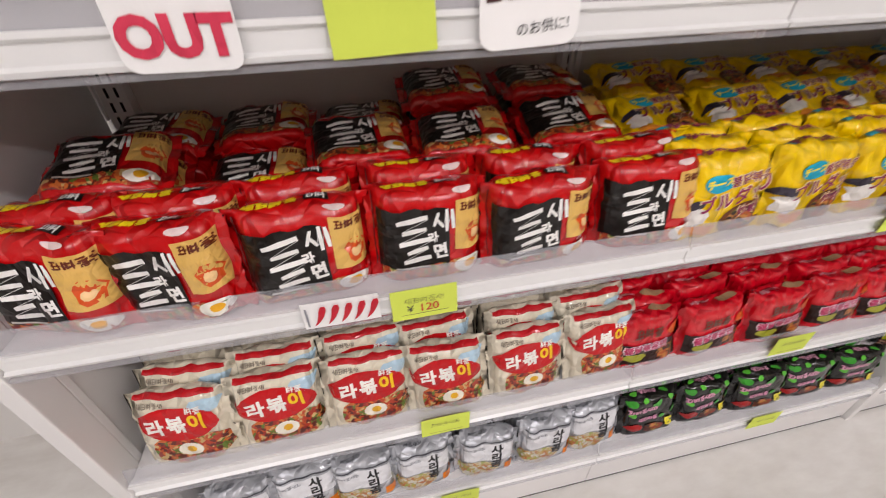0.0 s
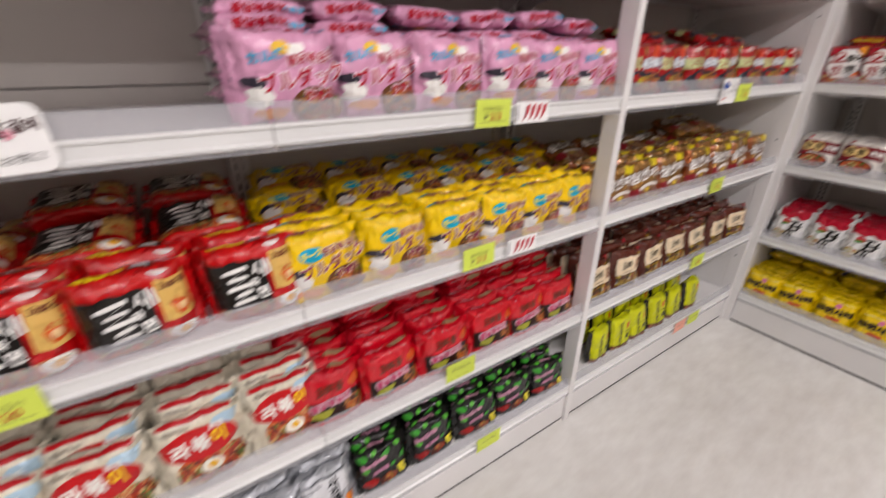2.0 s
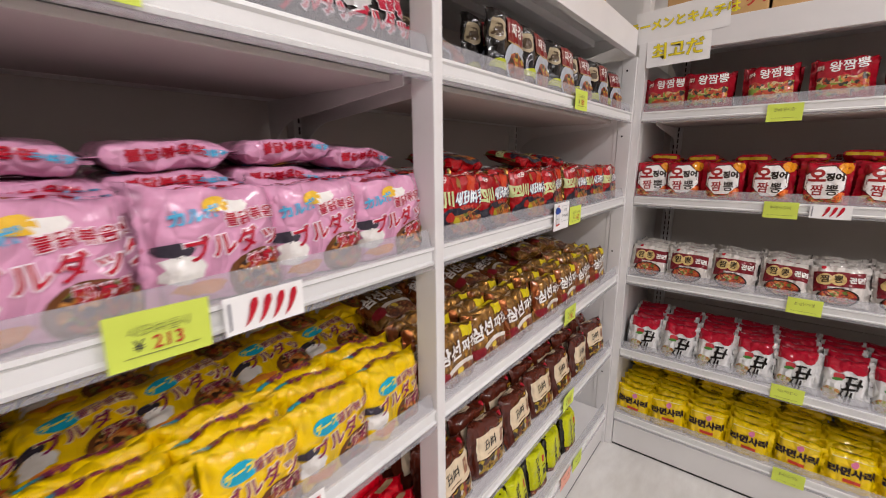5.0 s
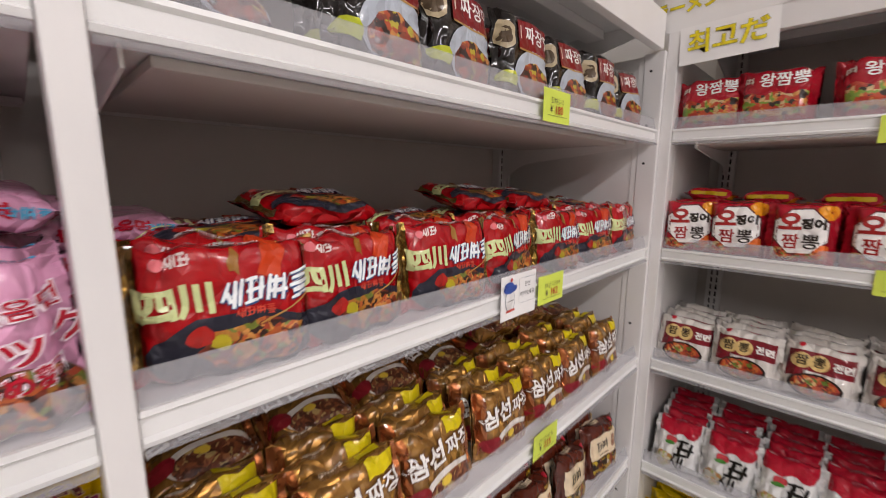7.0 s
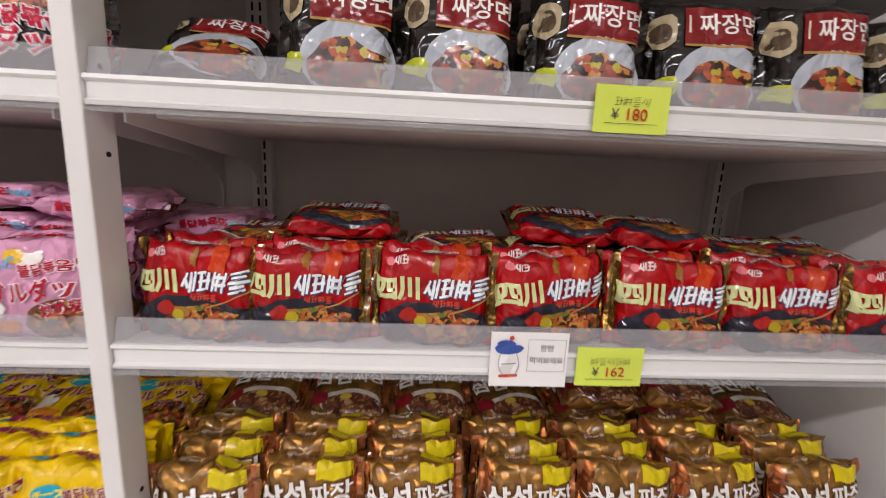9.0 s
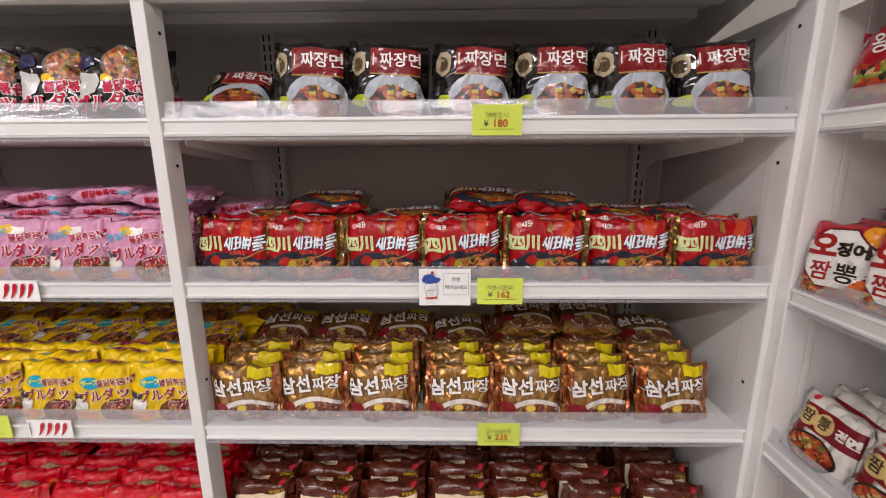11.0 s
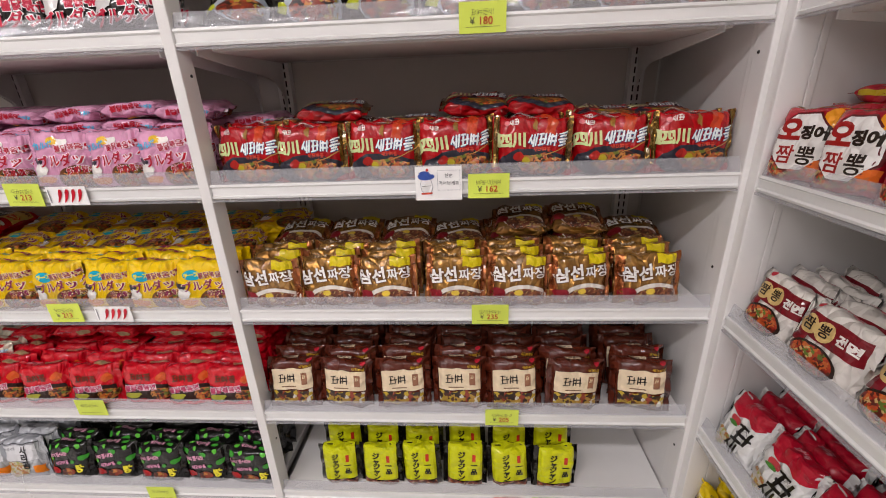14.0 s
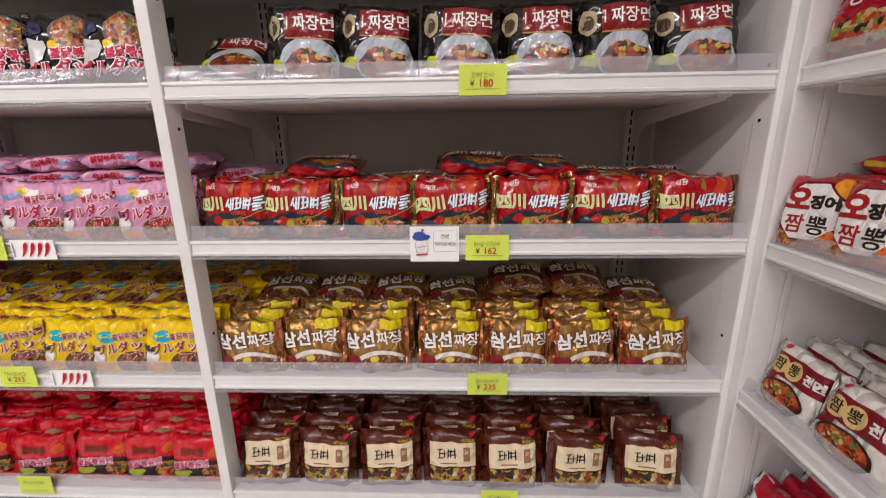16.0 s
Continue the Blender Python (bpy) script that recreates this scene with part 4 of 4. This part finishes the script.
stand(I, "black_stir", (-0.785, -0.635, -0.487, -0.354, -0.225, -0.106), DECK[0], (0.035, 0.098), -10, "black packets on the top shelf", turns=(3, 8, -8, 6, 10, 4))
six = (-0.834, -0.681, -0.526, -0.374, -0.234, -0.106)
stand(I, "pink_stir", six, DECK[1], (0.038, 0.086), -4, "pink packets on the shelf")
lie(I, "pink_stir", six, DECK[1], 0.105, (5, 5, 5, 5, 5, 5), "pink packets on the shelf", 92)
lie(I, "pink_stir", six, DECK[1], 0.255, (4, 4, 4, 4, 4, 4), "pink packets on the shelf", 92, 1)
lie(I, "pink_stir", (0.02,), DECK[1], 0.2, (4,), "pink packets on the shelf", 92, 1)
yel = (-0.817, -0.658, -0.505, -0.368, -0.235, -0.108)
stand(I, "yellow_stir", yel, DECK[2], (0.038, 0.086, 0.132), -5, "yellow packets on the shelf")
lie(I, "yellow_stir", yel, DECK[2], 0.17, (3, 3, 3, 3, 3, 3), "yellow packets on the shelf", -74)
lie(I, "yellow_stir", row(-0.8, 0.0, 6), DECK[2], 0.275, (4, 4, 4, 4, 4, 4), "yellow packets on the shelf", -80, 1)
stand(I, "deep_red", six, DECK[3], (0.042, 0.094, 0.146), -8, "deep red packets on the shelf")
lie(I, "deep_red", six, DECK[3], 0.17, (4, 4, 4, 4, 4, 4), "deep red packets on the shelf", 88)
lie(I, "deep_red", row(-0.83, 0.02, 6), DECK[3], 0.29, (5, 5, 5, 5, 5, 5), "deep red packets on the shelf", 88, 1)
stand(I, "black_green", (-0.724, -0.565, -0.408, -0.255, -0.11), DECK[4], (0.042, 0.094, 0.146, 0.198), -8, "black and green packets on the base shelf")

# middle bay
stand(I, "black_bean", (0.27, 0.413, 0.577, 0.73, 0.881, 1.032), DECK[0], (0.038, 0.098), -6, "black packets on the top shelf", turns=(2, 5, -2, -3, -2, -8))
put("black_bean", pose(0.1, 0.06, DECK[0] + 0.014, -50, 1, 4), "black packets on the top shelf")
chapa = (0.09, 0.23, 0.397, 0.568, 0.735, 0.897, 1.072)
stand(I, "sichuan_red", chapa, DECK[1], (0.042, 0.102), -6, "red packets with gold edges", turns=(-9, 3, -6, 9, -3, -8, 5))
lie(I, "sichuan_red", (0.26, 0.61, 0.76), DECK[1], 0.13, (4, 4, 4), "red packets with gold edges", -82, pitch=0.74, thin=0.7)
lie(I, "sichuan_red", (0.12, 0.45, 0.93, 1.06), DECK[1], 0.14, (3, 3, 3, 3), "red packets with gold edges", -84, 1, pitch=0.74)
gold = (0.082, 0.231, 0.385, 0.552, 0.708, 0.86, 1.025)
stand(I, "gold_seafood", gold, DECK[2], (0.042, 0.094, 0.146), -6, "copper gold packets on the shelf")
lie(I, "gold_seafood", row(0.09, 1.05, 7), DECK[2], 0.19, (3, 3, 3, 3, 4, 4, 3), "copper gold packets on the shelf", -74)
stand(I, "brown_king", (0.08, 0.238, 0.4, 0.558, 0.712, 0.867, 1.055), DECK[3], (0.038, 0.092, 0.146, 0.2, 0.254), -9, "dark brown packets on the shelf", turns=(2, -3, 3, -3, 1, 3, -10))
stand(I, "lime_black", (0.175, 0.304, 0.43, 0.57, 0.706, 0.841), DECK[4], (0.05, 0.13), -6, "lime and black packets on the base shelf")

# shelving along the east wall, x counted from the corner
stand(EAST, "king_seafood", [0.092] + row(0.225, 1.1, 6), DECK[0], (0.036, 0.095), -6, "crimson packets on the top shelf", 1)
stand(EAST, "squid", [0.078, 0.178] + row(0.308, 1.1, 7), DECK[1], (0.029, 0.09), -5, "octagon packets on the shelf", 1, turns=(14, 7, 3))
lie(EAST, "squid", row(0.09, 1.12, 8), DECK[1], 0.125, (4,) * 8, "octagon packets on the shelf", 84, 1, 0.74)
stand(EAST, "white_maroon", [0.092] + row(0.228, 1.1, 7), DECK[2], (0.036, 0.086, 0.136, 0.186), -14, "white and maroon packets on the shelf", 1)
stand(EAST, "white_red", row(0.1, 1.09, 9), DECK[3], (0.036, 0.086, 0.136, 0.186, 0.236), -12, "white and red packets on the shelf", 1)
stand(EAST, "plain_noodle", row(0.087, 1.05, 8), DECK[4], (0.036, 0.082, 0.128, 0.174), -4, "yellow packets on the base shelf", 1)
lie(EAST, "plain_noodle", row(0.094, 1.1, 8), DECK[4], 0.2, (5,) * 8, "yellow packets on the base shelf", 88, 1)


def joined_rest():
    """The packets deep in the rows, which cannot be picked apart singly, as one object."""
    verts, faces, which, slots = [], [], [], []
    for source, m in LOOSE:
        for o in (source, *source.children_recursive):
            if o is not source and not o.name.startswith(SHOWN):
                continue
            mat = o.data.materials[0]
            if mat not in slots:
                slots.append(mat)
            k = len(verts)
            co = np.empty(len(o.data.vertices) * 3)
            o.data.vertices.foreach_get("co", co)
            mm = np.array(m)
            verts += (co.reshape(-1, 3) @ mm[:3, :3].T + mm[:3, 3]).tolist()
            for f in o.data.polygons:
                faces.append([k + i for i in f.vertices])
                which.append(slots.index(mat))
    me = bpy.data.meshes.new("noodle_packets_behind")
    me.from_pydata(verts, [], faces)
    for mat in slots:
        me.materials.append(mat)
    me.polygons.foreach_set("material_index", which)
    me.polygons.foreach_set("use_smooth", [True] * len(faces))
    tagged(new("noodle_packets_behind", me), "rows of instant noodle packets behind the front ones", "noodle packets", kind="stuff")


joined_rest()
for ob in TEMPLATES.values():
    for o in (*ob.children_recursive, ob):
        bpy.data.objects.remove(o)

# ---- price tags, cards and signs ----
def flat(vs, fs, y):
    bm = bmesh.new()
    vv = [bm.verts.new((x, y, z)) for x, z in vs]
    for f in fs:
        try:
            bm.faces.new([vv[i] for i in f])
        except ValueError:
            pass
    bmesh.ops.recalc_face_normals(bm, faces=bm.faces)
    return bm


GREY_INK, RED_INK, BLACK_INK = ink("4A4A42", 0.7), ink("C03A2C", 0.7), ink("1C1816", 0.7)


def sheet(w, h, r=0.0, seed=1):
    """A slightly curled card, front at y=0, centred."""
    bm = bmesh.new()
    n = 8
    curl = random.Random(seed).uniform(-0.0015, 0.0015)
    if r:
        pts = []
        for cx, cz, a0 in ((w / 2 - r, h / 2 - r, 0), (-w / 2 + r, h / 2 - r, 90), (-w / 2 + r, -h / 2 + r, 180), (w / 2 - r, -h / 2 + r, 270)):
            pts += [(cx + r * math.cos(radians(a0 + k * 22.5)), cz + r * math.sin(radians(a0 + k * 22.5))) for k in range(5)]
        return extruded([(x, z) for x, z in pts], "y", 0, 0.0008)
    for j in range(n + 1):
        for i in (0, 1):
            s = j / n - 0.5
            for y in (0, 0.0006):
                bm.verts.new((s * w, y + curl * (4 * s * s), (i - 0.5) * h))
    bm.verts.ensure_lookup_table()
    for j in range(n):
        a, b = 4 * j, 4 * j + 4
        v = bm.verts
        bm.faces.new((v[a], v[b], v[b + 2], v[a + 2])), bm.faces.new((v[a + 1], v[a + 3], v[b + 3], v[b + 1]))
        bm.faces.new((v[a + 2], v[b + 2], v[b + 3], v[a + 3])), bm.faces.new((v[a], v[a + 1], v[b + 1], v[b]))
    bmesh.ops.recalc_face_normals(bm, faces=bm.faces)
    return bm


def tag(m, price, w=0.09, h=0.054, paper=None, glyphs=5, tilt=0.0, seed=0):
    t = thing("price_tag", "handwritten lime green price tag on the shelf edge" if paper is None else "handwritten salmon price tag on the shelf edge", "price tag", "price tags", m @ pose(0, 0, 0, 0, tilt, 0))
    part("paper", sheet(w, h, 0, seed), paper or PAPER_LIME, t)
    if glyphs:
        part("handwriting", flat(*moved(mark_word(glyphs, 0.0105, seed + 1, 0, 0.055), 0, h * 0.16), -0.0022), GREY_INK, t)
        part("rule", flat(*moved(strokes([(-w * 0.36, 0, w * 0.36, 0, 0.0008)]), 0, -h * 0.3), -0.0022), GREY_INK, t)
    if price:
        part("yen_sign", flat(*word("¥", 0.017, -w * 0.22, -h * 0.12, 0, 0), -0.0022), GREY_INK, t)
        part("price", flat(*word(price, 0.019, w * 0.06, -h * 0.12, 0, 0.0002), -0.0022), RED_INK, t)


def chilli(x, size):
    """A chilli pepper drawn flat: a curved red horn."""
    n = 9
    vs, fs = [], []
    for k in range(n + 1):
        s = k / n
        cx, cz = x + size * (0.16 - 0.1 * math.sin(s * 2.2) + 0.02 - 0.36 * s * s * s), size * (0.5 - s)
        wd = size * 0.17 * min(1.0, 0.45 + 2.5 * s) * (1 - s) ** 0.55 + 0.0002
        vs += [(cx - wd, cz), (cx + wd, cz)]
    for k in range(n):
        fs.append((2 * k, 2 * k + 1, 2 * k + 3, 2 * k + 2))
    return vs, fs


def chilli_card(m, count, w=0.098, h=0.044, tilt=0.0):
    t = thing("spice_card", f"white card with {('four', 'five', 'three')[(4, 5, 3).index(count)]} red chilli peppers", "card", "spice cards on the shelf edge", m @ pose(0, 0, 0, 0, tilt, 0))
    part("paper", sheet(w, h, 0, count), PAPER_WHITE, t)
    for k in range(count):
        part("chilli_print", flat(*chilli((k - (count - 1) / 2) * w * 0.17 + 0.006, h * 0.72), -0.0022), ink("C2152B", 0.6), t)
    part("side_print", flat(*strokes([(-w * 0.44, -h * 0.36, -w * 0.44, h * 0.36, 0.003)]), -0.0022), ink("8A8A90", 0.7), t)


def speech_card(m, lines, w, h, colour):
    t = thing("recommendation_card", "white card with a hand-drawn speech bubble", "card", "cards on the shelf edge", m)
    part("paper", sheet(w, h, 0, 3), PAPER_WHITE, t)
    part("grey_outline", flat(*disc(-w * 0.26, -h * 0.06, w * 0.135, h * 0.27, 18, 2, 0.05, 4), -0.0014), ink("A8A8B0", 0.7), t)
    part("white_shape", flat(*disc(-w * 0.26, -h * 0.06, w * 0.123, h * 0.252, 18, 2, 0.05, 4), -0.0018), ink("F0EFEE", 0.7), t)
    part("blue_shape", flat(*disc(-w * 0.27, h * 0.2, w * 0.18, h * 0.1, 14, 2, 0.12, 2), -0.0022), ink("3A57A6", 0.6), t)
    part("blue_shape", flat(*disc(-w * 0.3, h * 0.28, w * 0.12, h * 0.08, 12, 2, 0.1, 5), -0.0024), ink("3A57A6", 0.6), t)
    part("red_shape", flat(*disc(-w * 0.24, h * 0.4, w * 0.03, h * 0.045, 10, 2, 0.1, 6), -0.0022), ink("C8403A", 0.6), t)
    part("red_shape", flat(*strokes([(-w * 0.38, -h * 0.3, -w * 0.14, -h * 0.28, h * 0.06)]), -0.0022), ink("D0503E", 0.6), t)
    part("grey_line", flat(*strokes([(-w * 0.36, -h * 0.08, -w * 0.16, -h * 0.06, 0.001)]), -0.0022), GREY_INK, t)
    bx0, bx1, bz0, bz1 = -w * 0.02, w * 0.46, -h * 0.2, h * 0.38
    part("bubble_outline", flat(*strokes([(bx0, bz0, bx1, bz0, 0.0007), (bx0, bz1, bx1, bz1, 0.0007), (bx0, bz0, bx0, bz1, 0.0007), (bx1, bz0, bx1, bz1, 0.0007)]), -0.0022), ink("9AA0A8", 0.7), t)
    for k, s in enumerate(lines):
        part("handwriting", flat(*word(s, 0.0098, w * 0.22, h * (0.22 - 0.22 * k), 0, 0), -0.0024), ink(colour, 0.7), t)


FY = -0.0065


def at_front(x0, x1, z0, z1):
    return pose((x0 + x1) / 2, FY, (z0 + z1) / 2)


def at_east(y0, y1, z0, z1):
    return pose(CFRONT + FY, (y0 + y1) / 2, (z0 + z1) / 2, 0, 0, -90)


tag(at_front(0.578, 0.667, 1.412, 1.466), "180", glyphs=4, seed=1)
tag(at_front(0.591, 0.68, 1.087, 1.14), "162", seed=2)
tag(at_front(0.594, 0.686, 0.767, 0.82), "235", seed=3)
tag(at_front(0.628, 0.719, 0.441, 0.503), "205", seed=4)
speech_card(at_front(0.475, 0.577, 1.085, 1.159), ("한번", "먹어보세요"), 0.102, 0.075, "2A2A30")
tag(at_front(0.66, 0.74, 0.115, 0.165), "", paper=PAPER_PINK, seed=5)
tag(at_front(0.77, 0.855, 0.115, 0.168), "", seed=6)
tag(at_front(-0.516, -0.426, 1.414, 1.47), "133", seed=7)
speech_card(at_front(-0.645, -0.53, 1.405, 1.485), ("매워요!!",), 0.115, 0.08, "C8405A")
tag(at_front(-0.496, -0.408, 1.09, 1.146), "213", seed=8, tilt=1.5)
chilli_card(at_front(-0.391, -0.297, 1.091, 1.136), 4)
tag(at_front(-0.515, -0.425, 0.777, 0.828), "213", seed=9, tilt=-1)
chilli_card(at_front(-0.385, -0.288, 0.776, 0.822), 4)
tag(at_front(-0.556, -0.468, 0.462, 0.517), "", seed=10)
tag(at_front(-0.44, -0.353, 0.122, 0.177), "", seed=11)
tag(at_front(-1.322, -1.234, 0.761, 0.815), "120", seed=12, tilt=-1)
chilli_card(at_front(-1.438, -1.335, 0.772, 0.82), 5)
tag(at_front(-1.297, -1.209, 0.443, 0.497), "", seed=13)
tag(at_front(-1.265, -1.18, 0.115, 0.168), "", seed=14)
tag(at_front(-1.345, -1.253, 1.097, 1.168), "", 0.092, 0.071, glyphs=0, seed=15, tilt=-2)

s = thing("sold_out_sign", "white rounded card with red sold out lettering", "sign", m=at_front(-1.505, -1.414, 1.094, 1.185) @ pose(0, 0, 0, 0, 1, 0))
part("paper", sheet(0.091, 0.09, 0.012), PAPER_WHITE, s)
part("lettering", flat(*word("SOLD", 0.031, 0, 0.02, 0, 0.0016), -0.0016), ink("D8405A", 0.6), s)
part("lettering", flat(*word("OUT", 0.04, 0, -0.02, 0, 0.002), -0.0016), ink("D8405A", 0.6), s)
s = thing("menu_card", "white rounded card with hand-drawn brown lettering", "sign", m=at_front(-1.215, -1.119, 1.096, 1.172) @ pose(0, 0, 0, 0, -2, 0))
part("paper", sheet(0.095, 0.077, 0.014), PAPER_WHITE, s)
part("lettering", flat(*word("삼겹살", 0.021, -0.016, 0.01, 2, 0.0007), -0.0016), ink("4A2A2A", 0.6), s)
part("pink_mark", flat(*disc(0.012, 0.006, 0.006, 0.006, 12, 2), -0.0014), ink("E8A0B0", 0.6), s)
part("lettering", flat(*word("갈비", 0.015, 0.03, 0.014, 4, 0.0005), -0.0016), ink("4A2A2A", 0.6), s)
part("lettering", flat(*word("のお供に!", 0.012, 0.012, -0.022, 4, 0), -0.0016), ink("3A3A3A", 0.6), s)

tag(at_east(-0.414, -0.504, 1.39, 1.442), "", seed=21)
tag(at_east(-0.445, -0.535, 1.08, 1.132), "", seed=22)
chilli_card(at_east(-0.561, -0.661, 1.086, 1.131), 3)
tag(at_east(-0.548, -0.638, 0.765, 0.818), "", seed=23)
tag(at_east(-0.547, -0.637, 0.443, 0.496), "", seed=24)
tag(at_east(-0.593, -0.683, 0.125, 0.178), "", seed=25)


def paper_sign(m, body, w, h, size):
    t = thing("paper_sign", "white paper strip with outlined yellow hand lettering", "sign", "paper strips on the top beam", m)
    part("paper", sheet(w, h, 0, 5), PAPER_WHITE, t)
    part("lettering_outline", flat(*word(body, size, 0, 0, 0, 0.0022), -0.0022), ink("B8B078", 0.7), t)
    part("lettering", flat(*word(body, size, 0, 0, 0, 0.0012), -0.0026), ink("E8D62A", 0.7), t)


SIGN_X = CFRONT - 0.0035
paper_sign(pose(SIGN_X, -0.134, 1.748, 0, -3, -90), "ラーメンとキムチは", 0.29, 0.106, 0.038)
paper_sign(pose(SIGN_X - 0.003, -0.134, 1.65, 0, -2, -90), "최고だ", 0.2, 0.09, 0.058)


# ---- cartons on the top boards ----
def carton(m, w, d, h, label, mark):
    t = thing("carton", label, "carton", "cartons on the top boards", m)
    part("box", boxed(-w / 2, w / 2, 0, d, 0, h, bevel=0.004), CARD, t)
    part("tape", boxed(-w / 2 - 0.0008, w / 2 + 0.0008, d / 2 - 0.025, d / 2 + 0.025, h * 0.7, h + 0.0008), TAPE, t)
    for name, shape, material in mark:
        part(name, flat(*shape, -0.0012), material, t)


BOXRED, BOXBLACK, BOXGREEN = ink("C8483A", 0.8), ink("3A2E26", 0.8), ink("5A8A3A", 0.8)
carton(EAST @ pose(0.212, 0.05, 1.734), 0.3, 0.28, 0.2, "brown cardboard carton with red lettering",
       [("green_print", disc(0.02, 0.07, 0.035, 0.02, 14, 2), BOXGREEN), ("lettering", word("ダック", 0.045, 0.1, 0.05, 4, 0.001), BOXRED), ("red_print", logo(4, 0.022, 0.1, 0.1, 1), BOXRED)])
carton(EAST @ pose(0.555, 0.05, 1.734), 0.37, 0.28, 0.2, "brown cardboard carton with a black and red label",
       [("black_print", patch(-0.15, -0.08, 0.075, 0.1, 2, 1), BOXBLACK), ("lettering", word("735034", 0.022, -0.07, 0.045, 0, 0.0006), BOXBLACK), ("red_print", logo(3, 0.05, 0.08, 0.09, 2), BOXRED)])
carton(EAST @ pose(0.935, 0.05, 1.734), 0.37, 0.28, 0.2, "brown cardboard carton with red print",
       [("red_print", logo(3, 0.05, 0.0, 0.09, 1), BOXRED)])
carton(pose(0.72, 0.04, 1.734), 0.38, 0.28, 0.22, "brown cardboard carton with red print",
       [("red_print", patch(0.02, 0.17, 0.13, 0.2, 3, 2), BOXRED), ("black_print", logo(3, 0.02, 0.1, 0.06, 1), BOXBLACK)])
